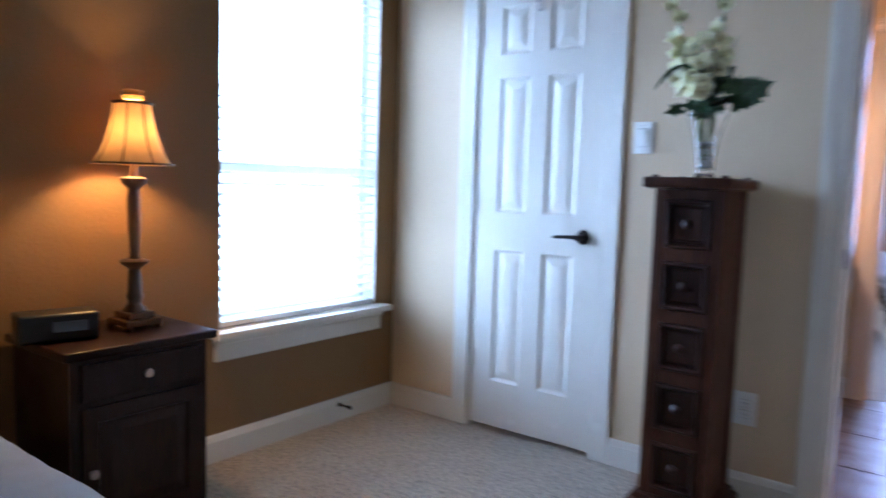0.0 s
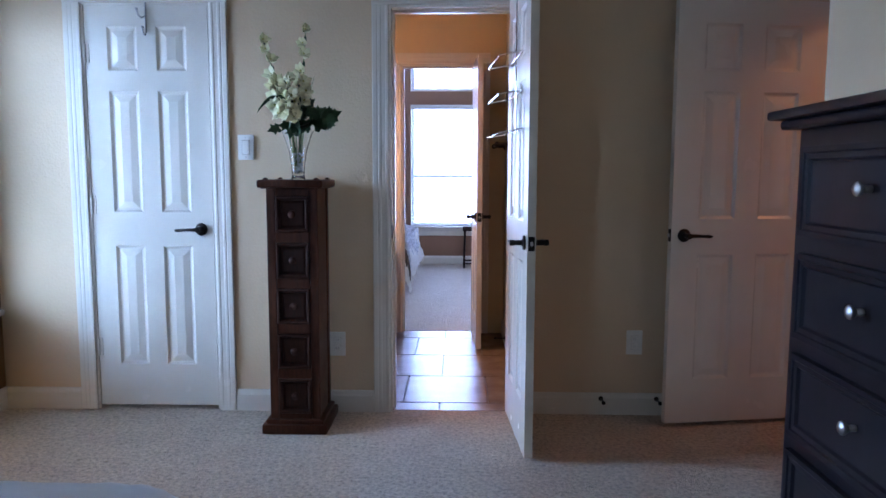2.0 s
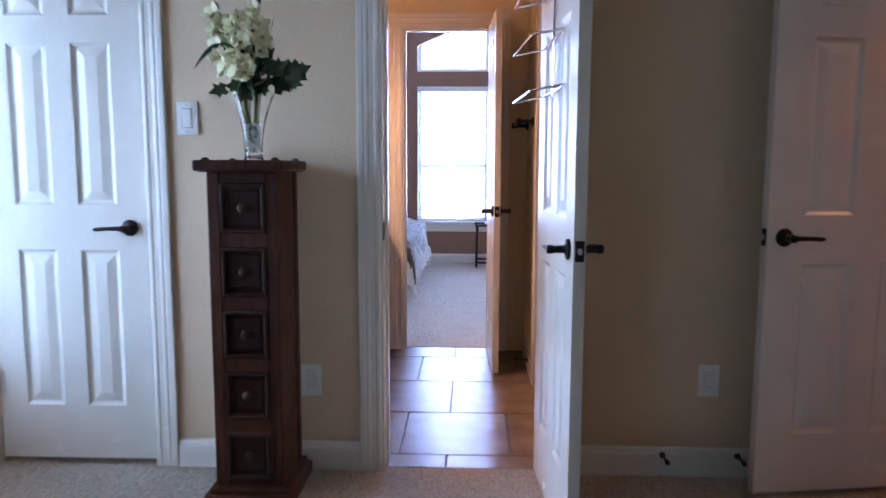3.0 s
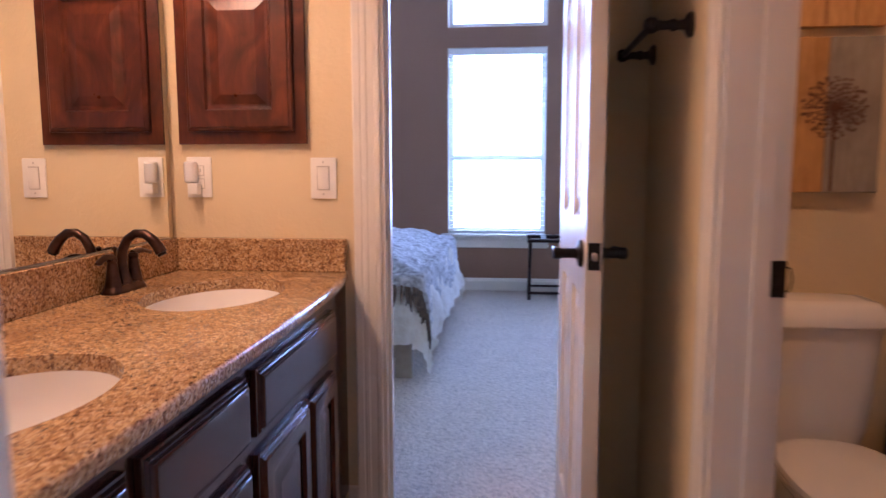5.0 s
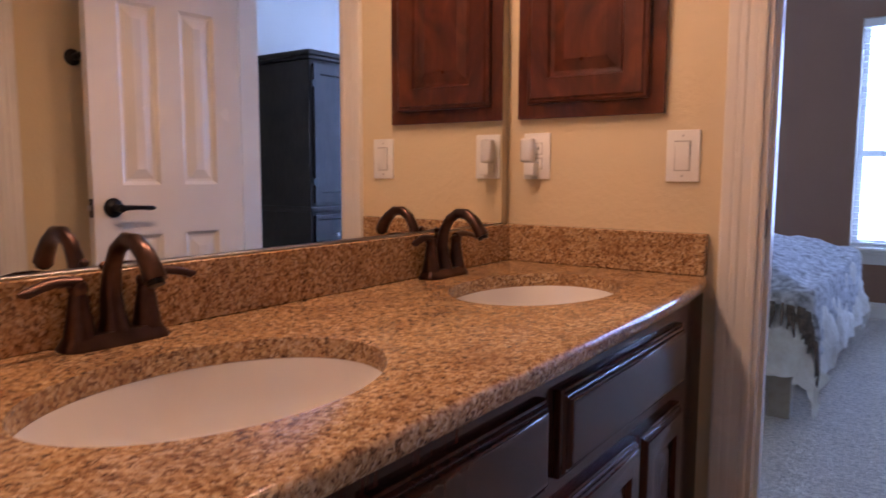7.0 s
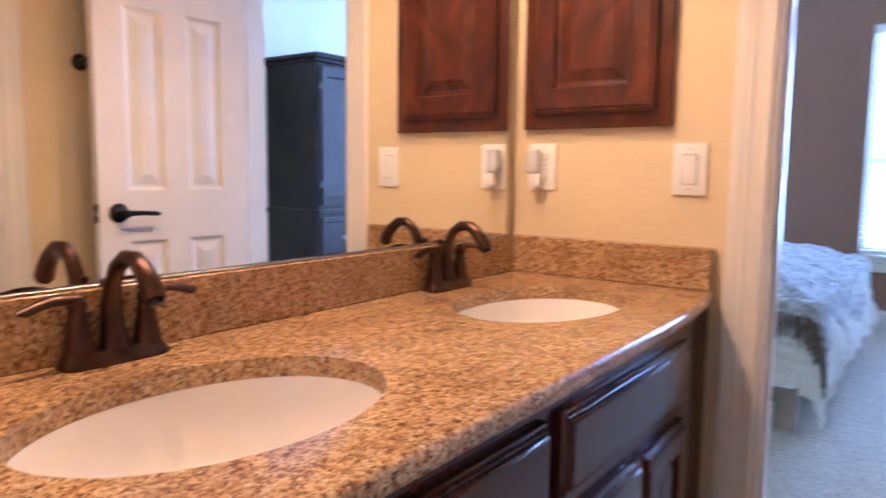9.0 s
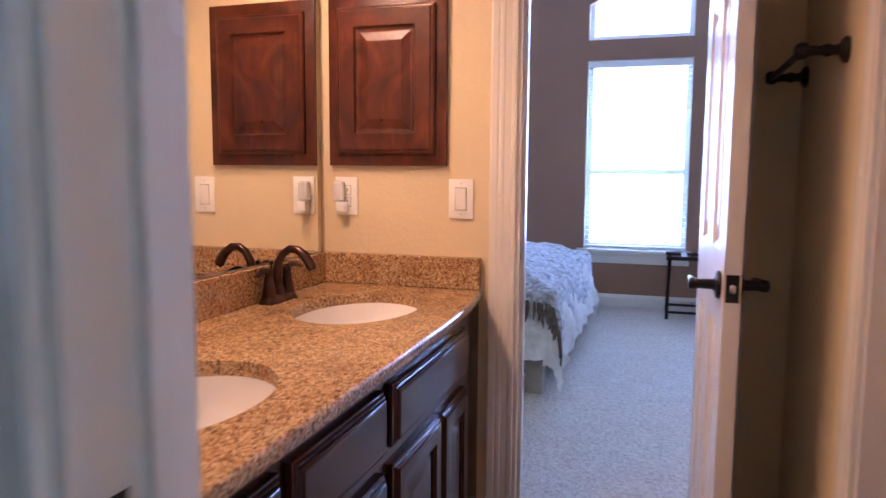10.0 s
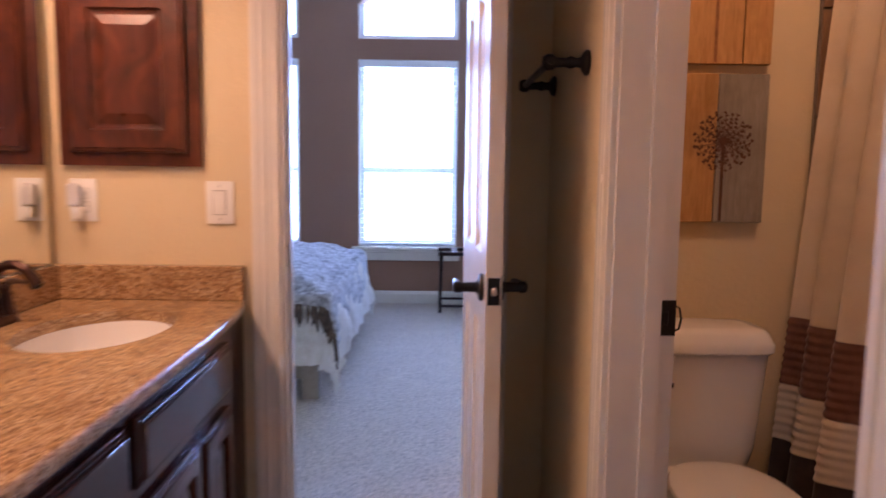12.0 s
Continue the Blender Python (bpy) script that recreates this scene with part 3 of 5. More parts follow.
structure("wall_far_arch", _b, taupe, "taupe arched wall head over the transoms", "wall")

# ---------- doors ----------


def lever(parent, m, flip=1):
    """A lever handle: rose on the door's face, lever along +x (flip -1: -x); the door's face is towards -y."""
    rose = lathe([(0.031, 0.0), (0.032, 0.004), (0.029, 0.009), (0.016, 0.012), (0.012, 0.016), (0.011, 0.045), (0.0135, 0.05), (0.0135, 0.062), (0.010, 0.066)], 24)
    moved(rose, m @ pose(0, 0, 0, 90))
    h = part("door_handle", rose, black_metal, parent, "black bronze lever handle")
    arm = tube([(0, -0.056, 0), (flip * 0.03, -0.057, 0.001), (flip * 0.07, -0.055, 0.0), (flip * 0.105, -0.052, -0.003), (flip * 0.118, -0.050, -0.003)], [0.011, (0.007, 0.010), (0.006, 0.0085), (0.0065, 0.0095), 0.004], 12)
    part("lever", moved(arm, m), black_metal, h)


PANEL = ((0.0, 0.0), (0.004, -0.003), (0.012, -0.0085), (0.020, -0.0095), (0.048, -0.003), (0.052, -0.002))


def six_panel_door(name, m, w, h, label, t=0.035):
    """A six-panel door: x from its hinge (0) to its free edge (w), thickness along +y, bottom at z=0."""
    ob = thing(name, m, label, "door")
    ob["kind"] = "structure"
    st, mid = 0.115 * w / 0.61 * 0.95, 0.105 * w / 0.61 * 0.9
    px = ((st, w / 2 - mid / 2), (w / 2 + mid / 2, w - st))
    pz = ((0.215, 0.830), (1.000, 1.602), (1.70, 1.915))
    pz = tuple((a * h / 2.03, b * h / 2.03) for a, b in pz)
    bm = bmesh.new()
    box(bm, 0, px[0][0], 0, t, 0, h)
    box(bm, px[1][1], w, 0, t, 0, h)
    for a, b in ((0, pz[0][0]), (pz[0][1], pz[1][0]), (pz[1][1], pz[2][0]), (pz[2][1], h)):
        box(bm, px[0][0], px[1][1], 0, t, a, b)
    for a, b in pz:
        box(bm, px[0][1], px[1][0], 0, t, a, b)
    bmesh.ops.remove_doubles(bm, verts=bm.verts, dist=0.0005)
    part("door_slab", bm, white, ob, smooth=False)
    for a, b in px:
        for c, d in pz:
            bm = bmesh.new()
            rings(bm, a, b, c, d, PANEL, 0.0, -1)
            rings(bm, a, b, c, d, PANEL, t, 1)
            part("panel", bm, white, ob, smooth=False)
    hx = w - 0.062
    lever(ob, pose(hx, 0.0, 0.915), -1)
    lever(ob, pose(hx, t, 0.915, 0, 0, 180), 1)
    part("latch_plate", soft_box(w - 0.0005, w + 0.002, 0.004, t - 0.004, 0.885, 0.945, 0.0008, 1), black_metal, ob)
    part("latch_bolt", soft_box(w + 0.001, w + 0.011, t / 2 - 0.006, t / 2 + 0.006, 0.906, 0.924, 0.003, 1), nickel, ob)
    return ob


def hinge(parent, m, z):
    b = merge(moved(lathe([(0.006, 0), (0.0065, 0.002), (0.0065, 0.088), (0.006, 0.09)], 10), pose(0, -0.006, z)), soft_box(-0.02, 0.0, -0.003, 0.0005, z, z + 0.09, 0.0008, 1), soft_box(0.0, 0.02, -0.003, 0.0005, z, z + 0.09, 0.0008, 1))
    part("hinge", moved(b, m), white, parent, "white painted hinge")


closet_door = six_panel_door("door_1", pose(CD[0] + 0.014, YA + 0.004, 0.022), CD[1] - CD[0] - 0.028, DOOR_H, "closed white six-panel closet door with a black lever")
for z in (0.26, 0.99, 1.74):
    hinge(closet_door, Matrix.Identity(4), z)
_hook = merge(tube([(0.31, 0.006, 2.034), (0.31, -0.004, 2.034), (0.31, -0.006, 2.02), (0.31, -0.006, 1.89), (0.31, -0.012, 1.872), (0.31, -0.03, 1.868), (0.31, -0.042, 1.882), (0.31, -0.044, 1.90)], (0.004), 8),
    tube([(0.31, -0.006, 1.965), (0.295, -0.02, 1.952), (0.288, -0.04, 1.962), (0.286, -0.05, 1.985)], 0.004, 8),
    moved(lathe([(0.003, -0.007), (0.007, -0.003), (0.007, 0.003), (0.003, 0.007)], 10), pose(0.286, -0.05, 1.987)),
    moved(lathe([(0.003, -0.007), (0.007, -0.003), (0.007, 0.003), (0.003, 0.007)], 10), pose(0.31, -0.044, 1.902)))
over_hook = single("over_door_hook", _hook, nickel, "brushed nickel double hook over the closet door", "hook", m=closet_door.matrix_world.copy())

bath_door = six_panel_door("door_2", pose(BD[1] - 0.012, YA - 0.004, 0.018, 0, 0, -86) @ pose(0, -0.035, 0), BD[1] - BD[0] - 0.012, DOOR_H, "open white six-panel bath door carrying a wire rack")
far_door = six_panel_door("door_3", pose(FD[1] - 0.012, YB - 0.004, 0.012, 0, 0, -87.4) @ pose(0, -0.035, 0), 0.553, DOOR_H - 0.025, "open white glossy six-panel door to the second bedroom")
entry_door = six_panel_door("door_4", pose(2.285, 2.315, 0.02, 0, 0, 180 + 9.2) @ pose(0, 0, 0), 0.745, DOOR_H - 0.02, "open white six-panel entry door swung against the wall")


def strike(name, m):
    b = merge(soft_box(-0.016, 0.022, -0.003, 0.0, -0.034, 0.034, 0.001, 1), tube([(0.020, -0.0015, -0.024), (0.027, -0.006, -0.02), (0.030, -0.008, 0.0), (0.027, -0.006, 0.02), (0.020, -0.0015, 0.024)], (0.002), 6), soft_box(-0.007, 0.008, -0.0045, -0.002, -0.012, 0.012, 0.001, 1))
    return single(name, b, black_metal, "black metal strike plate on a white jamb", "strike plate", "door strike plates", m=m)


strike("strike_plate", pose(BD[0] + 0.0125, YA + 0.019, 0.931, 0, 0, -90) @ Matrix.Diagonal((-1.3, 1, 1, 1)))
strike("strike_plate", pose(FD[0] + 0.0125, YB + 0.03, 0.93, 0, 0, -90) @ Matrix.Diagonal((-1, 1, 1, 1)))
strike("strike_plate", pose(XP2 - 0.022, WD[1] - 0.0125, 0.917))


def plate(name, m, kind, label):
    """A wall plate; the room is towards -y."""
    ob = thing(name, m, label, "wall plate", "wall plates")
    part("cover", soft_box(-0.04, 0.04, -0.007, 0.0, -0.062, 0.062, 0.003), plastic, ob)
    if kind == "switch":
        # flat grey slab draws the shaded gap as an outline
        part("rocker_gap_shade", soft_box(-0.0195, 0.0195, -0.0078, -0.0069, -0.0362, 0.0362, 0.0003, 1), gap_grey, ob, "thin grey slab for the shade in the gap round the rocker")
        bm = soft_box(-0.0172, 0.0172, -0.0115, -0.006, -0.0335, 0.0335, 0.0015)
        part("rocker", moved(bm, pose(0, 0, 0, 4)), plastic, ob)
        for z in (-0.048, 0.048):
            part("screw", moved(lathe([(0.003, 0), (0.0025, 0.001)], 10), pose(0, -0.0065, z, 90)), nickel, ob)
    else:
        for z in (-0.02, 0.02):
            part("receptacle_gap_shade", soft_box(-0.0175, 0.0175, -0.0078, -0.0069, z - 0.0155, z + 0.0155, 0.0003, 1), gap_grey, ob, "thin grey slab for the shade in the gap")
            o = part("receptacle", soft_box(-0.016, 0.016, -0.0095, -0.006, z - 0.014, z + 0.014, 0.004), plastic, ob)
            for x in (-0.006, 0.006):
                part("slot", soft_box(x - 0.001, x + 0.001, -0.0100, -0.009, z - 0.004, z + 0.005, 0.0003, 1), dark_plastic, o)
        part("screw", moved(lathe([(0.003, 0), (0.0025, 0.001)], 10), pose(0, -0.0065, 0, 90)), plastic, ob)
    return ob


plate("light_switch", pose(-0.509, YA, 1.348), "switch", "white rocker light switch on a beige wall")
plate("light_switch", pose(-0.062, YB, 1.087), "switch", "white rocker light switch above the counter")
plate("wall_outlet", pose(-0.062, YA, 0.355), "outlet", "white duplex outlet on a beige wall")
plate("wall_outlet", pose(1.444, YA, 0.375), "outlet", "white duplex outlet beside the entry door")
plate("wall_outlet", pose(-0.455, YB, 1.090), "outlet", "white duplex outlet holding a night light")
night = thing("night_light", pose(-0.462, YB - 0.01, 1.07), "small plug-in night light with a frosted shade", "night light")
part("base", soft_box(-0.016, 0.016, -0.03, 0.0, -0.032, 0.002, 0.005), plastic, night)
part("shade", soft_box(-0.026, 0.010, -0.034, -0.006, 0.003, 0.068, 0.009, 3), frosted, night, "frosted plastic shade")


def door_stop(m):
    b = merge(lathe([(0.012, 0), (0.012, 0.004), (0.005, 0.007), (0.005, 0.06), (0.009, 0.062), (0.010, 0.074), (0.007, 0.078)], 12))
    return single("door_stop", moved(b, pose(0, 0, 0, 90)), black_metal, "black metal door stop screwed to the baseboard", "door stop", "door stops", m=m)


door_stop(pose(1.281, YA - 0.013, 0.085))
door_stop(pose(1.562, YA - 0.013, 0.085))
door_stop(pose(XP - 0.013, 3.72, 0.07, 0, 0, -90))
door_stop(pose(XW + 0.013, 1.965, 0.08, 0, 0, 90))

# ---------- bedroom things ----------
# wire rack hanging over the bath door
rack = thing("over_door_rack", bath_door.matrix_world.copy(), "chrome wire rack hung over the open bath door", "door rack")
part("upright", tube([(0.30, 0.012, 2.036), (0.30, -0.006, 2.036), (0.30, -0.007, 2.02), (0.30, -0.008, 1.38)], 0.004, 8), chrome, rack)
for z in (1.715, 1.555, 1.395):
    part("shelf_bar", tube([(0.10, -0.008, z), (0.10, -0.11, z - 0.02), (0.50, -0.11, z - 0.02), (0.50, -0.008, z), (0.10, -0.008, z)], 0.0035, 8), chrome, rack)

# narrow drawer tower
pc = thing("drawer_tower", pose(-0.212, 2.172, 0), "narrow dark walnut tower of five small drawers", "cabinet")
w2, d2 = 0.118, 0.135
part("plinth", soft_box(-w2 - 0.035, w2 + 0.035, -d2 - 0.032, d2 + 0.02, 0.0, 0.045, 0.008), walnut, pc)
part("plinth_cap", soft_box(-w2 - 0.018, w2 + 0.018, -d2 - 0.016, d2 + 0.012, 0.045, 0.066, 0.006), walnut, pc)
for sx in (-1, 1):
    for sy in (-1, 1):
        x, y = sx * (w2 - 0.02), sy * (d2 - 0.02)
        part("post", soft_box(x - 0.02, x + 0.02, y - 0.02, y + 0.02, 0.0665, 1.150, 0.003, 1), walnut, pc)
    x = sx * (w2 - 0.013)
    part("side_panel", soft_box(x - 0.007, x + 0.007, -d2 + 0.0405, d2 - 0.0405, 0.0665, 1.150, 0.001, 1), walnut, pc)
part("back_panel", soft_box(-w2 + 0.0405, w2 - 0.0405, d2 - 0.02, d2 - 0.006, 0.0665, 1.150, 0.001, 1), walnut, pc)
dz = (1.140 - 0.070) / 5
for k in range(6):
    z = 0.0668 if k == 0 else 0.070 + k * dz - 0.024
    part("rail", soft_box(-w2 + 0.0405, w2 - 0.0405, -d2 + 0.002, -d2 + 0.03, z, z + (0.026 if k == 0 else 0.034 if k == 5 else 0.048), 0.002, 1), walnut, pc)
for k in range(5):
    z0, z1 = 0.070 + k * dz + (0.0235 if k == 0 else 0.0245), 0.070 + (k + 1) * dz - 0.0245
    bm = bmesh.new()
    x0, x1 = -w2 + 0.041, w2 - 0.041
    rings(bm, x0, x1, z0, z1, ((0.0, -0.012), (0.0, 0.003), (0.003, 0.008), (0.009, 0.009), (0.014, 0.004), (0.017, -0.006), (0.021, -0.013), (0.024, -0.013), (0.030, -0.010)), -d2 + 0.002, -1)
    dr = part("drawer", bm, walnut_shaded, pc, "walnut drawer front, recess shade in its colour, in a raised moulding", smooth=False)
    part("knob", moved(lathe([(0.008, 0), (0.008, 0.008), (0.016, 0.013), (0.0175, 0.018), (0.012, 0.024), (0.003, 0.026)], 16), pose(0, -d2 + 0.013, (z0 + z1) / 2, 90)), walnut_shaded, dr)
bm = soft_box(-w2 - 0.031, w2 + 0.031, -d2 - 0.045, d2 + 0.025, 1.155, 1.191, 0.010, 3)
part("top", bm, walnut, pc)
part("top_moulding", soft_box(-w2 - 0.02, w2 + 0.02, -d2 - 0.02, d2 + 0.01, 1.1505, 1.1545, 0.001, 1), walnut, pc)
for sx in (-1, 1):
    for sy, o in ((-1, 0.02), (1, 0.0)):
        part("stud", moved(lathe([(0.014, 0.0), (0.013, 0.005), (0.008, 0.009), (0.002, 0.0105)], 14), pose(sx * (w2 - 0.002), sy * (d2 - 0.01) - o, 1.190)), walnut, pc)

# glass vase with silk flowers
vase = thing("flower_vase", pose(-0.208, 2.165, 1.1915), "flared cut-glass vase with cream silk gladioli and dark leaves", "vase")
outer = [(0.030, 0.0), (0.034, 0.004), (0.030, 0.02), (0.033, 0.07), (0.042, 0.13), (0.060, 0.19), (0.076, 0.228)]
inner = [(0.073, 0.229), (0.057, 0.19), (0.038, 0.13), (0.029, 0.07), (0.025, 0.028), (0.004, 0.026)]
part("vase_body", lathe(outer + inner, 20), glass, vase, "flared clear cut-glass body")
random.seed(11)
bm = bmesh.new()
for k in range(70):
    z = random.uniform(0.034, 0.12)
    r = (0.022 + 0.08 * max(0, z - 0.07)) * math.sqrt(random.random())
    a = random.uniform(0, 6.28)
    g = bmesh.ops.create_icosphere(bm, subdivisions=1, radius=random.uniform(0.005, 0.008))
    bmesh.ops.translate(bm, verts=g["verts"], vec=(r * math.cos(a), r * math.sin(a), z))
part("pebbles", bm, pebble, vase, "clear glass pebbles")


def leaf_blade(bm, start, way, length, width, droop, lobes=0):
    way = Vector(way).normalized()
    side = way.cross(Vector((0, 0, 1)))
    side = side.normalized() if side.length > 0.01 else Vector((1, 0, 0))
    p, rows = Vector(start), []
    n = 9
    for k in range(n + 1):
        u = k / n
        wd = width * (math.sin(math.pi * min(1, u * 0.92 + 0.06)) ** 0.8)
        if lobes:
            wd *= 0.62 + 0.55 * abs(math.sin(u * lobes * math.pi))
        if k == n:
            wd = 0.0008
        up = side.cross(way)
        rows.append((bm.verts.new(p - side * wd + up * wd * 0.25), bm.verts.new(p), bm.verts.new(p + side * wd + up * wd * 0.25)))
        p = p + way * (length / n)
        way = (way + Vector((0, 0, -droop / n))).normalized()
    for a, b in zip(rows, rows[1:]):
        bm.faces.new((a[0], a[1], b[1], b[0]))
        bm.faces.new((a[1], a[2], b[2], b[1]))


def blossom(bm, c, way, size, opened=0.85):
    """Six pointed petals round a throat, the mouth towards way."""
    way = Vector(way).normalized()
    side = way.orthogonal().normalized()
    up = way.cross(side)
    turn = random.uniform(0, 1)
    for ring, (tilt, ln, wide) in enumerate(((opened, 1.0, 0.30), (opened * 0.8, 0.92, 0.36))):
        for k in range(3):
            a = 2 * math.pi * (k + 0.5 * ring + turn) / 3 + random.uniform(-0.12, 0.12)
            out = side * math.cos(a) + up * math.sin(a)
            across = way.cross(out).normalized()
            d = (out * 0.25 + way * 0.97).normalized()
            p, prev = Vector(c) - way * size * 0.25, None
            lg = size * ln * random.uniform(0.88, 1.1)
            for q in range(8):
                u = q / 7
                wd = size * wide * (0.22 + 1.1 * math.sin(math.pi * u ** 0.8) ** 0.9) * (1 - 0.2 * u) if q < 7 else 0.0006
                nrm = across.cross(d)
                row = (bm.verts.new(p - across * wd + nrm * wd * 0.3), bm.verts.new(p), bm.verts.new(p + across * wd + nrm * wd * 0.3))
                if prev:
                    bm.faces.new((prev[0], prev[1], row[1], row[0]))
                    bm.faces.new((prev[1], prev[2], row[2], row[1]))
                prev = row
                p = p + d * lg / 7
                d = (d + out * tilt * 0.30 - way * 0.05 * q * tilt).normalized()


random.seed(5)
spikes = (((-0.005, 0, 0.03), (-0.045, -0.02, 0.26), (-0.140, -0.03, 0.645)), ((0.005, 0, 0.03), (0.012, -0.01, 0.26), (0.050, -0.02, 0.68)), ((0, -0.005, 0.03), (-0.02, -0.04, 0.22), (-0.015, -0.07, 0.46)))
for n_, (root, mid_, tip) in enumerate(spikes):
    r0, r1, r2 = Vector(root), Vector(mid_), Vector(tip)
    curve = [(1 - u) ** 2 * r0 + 2 * u * (1 - u) * r1 + u * u * r2 for u in [k / 14 for k in range(15)]]
    spray = part("flower_spike", tube(curve, [0.0035 - 0.0001 * k for k in range(15)], 7), stem_green, vase, "cream white gladiolus spike")
    for k in range(7 if n_ < 2 else 9, 15):
        f = (k - 6) / 8
        for sx in ((-1, 1) if k < 11 else ((-1) ** k,)):
            p = curve[k] + Vector((sx * random.uniform(0.010, 0.028) * (1.15 - f), random.uniform(-0.035, -0.01), random.uniform(-0.012, 0.012)))
            bm = bmesh.new()
            blossom(bm, p, (sx * random.uniform(0.1, 0.8), random.uniform(-1.1, -0.5), random.uniform(-0.15, 0.35) + 0.5 * f), 0.060 * (1.12 - 0.35 * f) * random.uniform(0.9, 1.1), 0.95 - 0.45 * f)
            part("blossom", bm, petal, spray)
            bm = bmesh.new()
            bmesh.ops.create_icosphere(bm, subdivisions=1, radius=0.006, matrix=Matrix.Translation(p + Vector((0, -0.004, 0.002))))
            part("blossom_heart", bm, petal_heart, spray)
    for k in range(7, 14, 2):
        bm = bmesh.new()
        leaf_blade(bm, curve[k], (random.uniform(-0.5, 0.5), -0.7, 0.9), 0.05, 0.007, 0.6)
        part("bract", bm, leaf_green, spray)


def ivy_leaf(c, way, up, size):
    """A five-pointed leaf with a folded midrib."""
    bm = bmesh.new()
    way, up = Vector(way).normalized(), Vector(up).normalized()
    side = way.cross(up).normalized()
    up = side.cross(way)
    half = ((0.0, 0.0), (0.30, -0.10), (0.52, 0.14), (0.34, 0.30), (0.58, 0.56), (0.27, 0.60), (0.0, 1.05))
    mid = [bm.verts.new(Vector(c) + way * size * v - up * size * 0.10 * math.sin(v * 2)) for v in (0.0, 0.1, 0.2, 0.35, 0.55, 0.7, 1.05)]
    for s in (-1, 1):
        rim = [mid[0]] + [bm.verts.new(Vector(c) + side * s * size * u + way * size * v + up * size * (0.10 * u - 0.16 * v * v)) for u, v in half[1:-1]] + [mid[-1]]
        for k in range(6):
            q = [mid[k], rim[k], rim[k + 1], mid[k + 1]]
            q = list(dict.fromkeys(q))
            if len(q) > 2:
                bm.faces.new(q)
    return bm


random.seed(8)
for k in range(34):
    u = (k + random.random()) / 34
    c = Vector((-0.02 + 0.185 * u, -0.035 + random.uniform(-0.05, 0.03), 0.235 + random.uniform(-0.025, 0.09) * (1 - 0.35 * u) + 0.03 * math.sin(u * 3)))
    w_ = (random.uniform(-0.2, 0.7) + 0.5 * u, random.uniform(-0.6, 0.1), random.uniform(-0.6, 0.6))
    part("leaf", ivy_leaf(c, w_, (random.uniform(-0.4, 0.4), -1.0, 0.6), random.uniform(0.05, 0.078)), leaf_green, vase)


def arched_leaf(points, width):
    """A long strap leaf along a curve, folded at its midrib."""
    bm = bmesh.new()
    p0, p1, p2, p3 = (Vector(p) for p in points)
    prev = None
    for k in range(17):
        u = k / 16
        p = (1 - u) ** 3 * p0 + 3 * u * (1 - u) ** 2 * p1 + 3 * u * u * (1 - u) * p2 + u ** 3 * p3
        d = 3 * (1 - u) ** 2 * (p1 - p0) + 6 * u * (1 - u) * (p2 - p1) + 3 * u * u * (p3 - p2)
        side = d.cross(Vector((0, 1, 0.5))).normalized()
        wd = width * max(0.04, math.sin(math.pi * (0.15 + 0.85 * u)) ** 0.7)
        row = (bm.verts.new(p + side * wd), bm.verts.new(p + Vector((0, 0.3, 0.1)) * wd), bm.verts.new(p - side * wd))
        if prev:
            bm.faces.new((prev[0], prev[1], row[1], row[0]))
            bm.faces.new((prev[1], prev[2], row[2], row[1]))
        prev = row
    return bm


for k in range(14):
    c = Vector((random.uniform(-0.075, 0.06), -0.03 + random.uniform(-0.05, 0.03), 0.225 + random.uniform(-0.02, 0.07)))
    w_ = (c.x * 6 + random.uniform(-0.4, 0.4), random.uniform(-0.7, 0.0), random.uniform(-0.5, 0.6))
    part("leaf", ivy_leaf(c, w_, (random.uniform(-0.4, 0.4), -1.0, 0.6), random.uniform(0.04, 0.062)), leaf_green, vase)
part("leaf", arched_leaf(((-0.015, -0.03, 0.22), (-0.05, -0.06, 0.40), (-0.09, -0.07, 0.42), (-0.178, -0.05, 0.305)), 0.011), leaf_green, vase)
part("leaf", arched_leaf(((-0.005, -0.03, 0.24), (-0.02, -0.07, 0.34), (-0.05, -0.09, 0.40), (-0.075, -0.09, 0.375)), 0.010), leaf_green, vase)
part("leaf", arched_leaf(((0.0, -0.02, 0.24), (-0.005, -0.07, 0.36), (-0.02, -0.09, 0.43), (-0.035, -0.10, 0.45)), 0.008), leaf_green, vase)
for tip in ((0.09, 0.475), (0.075, 0.43), (-0.065, 0.27)):
    part("twig", tube([(0.0, 0.0, 0.10), (tip[0] * 0.35, -0.01, 0.30 if tip[1] > 0.3 else 0.2), (tip[0], -0.03, tip[1])], [0.002, 0.0015, 0.0008], 6), leaf_green, vase)
for k in range(6):
    a = k * 1.05
    part("stem", tube([(0.008 * math.cos(a), 0.008 * math.sin(a), 0.04), (0.03 * math.cos(a + 0.5), 0.03 * math.sin(a + 0.5), 0.23)], 0.0028, 6), stem_green, vase)

# chest of drawers: front towards -x
chest = thing("chest_of_drawers", pose(1.43, 0.08, 0, 0, 0, -90), "black-brown painted tall chest with nickel knobs", "chest of drawers")
cw, cd, ch = 0.60, 0.46, 1.335
part("carcass", soft_box(-cw, cw, 0.004, cd, 0.10, ch, 0.003), chest_wood, chest)
part("plinth", soft_box(-cw - 0.012, cw + 0.012, -0.012, cd, 0.0, 0.0995, 0.006), chest_wood, chest)
part("top", soft_box(-cw - 0.06, cw + 0.06, -0.06, cd + 0.005, ch + 0.026, ch + 0.05, 0.008), chest_wood, chest)
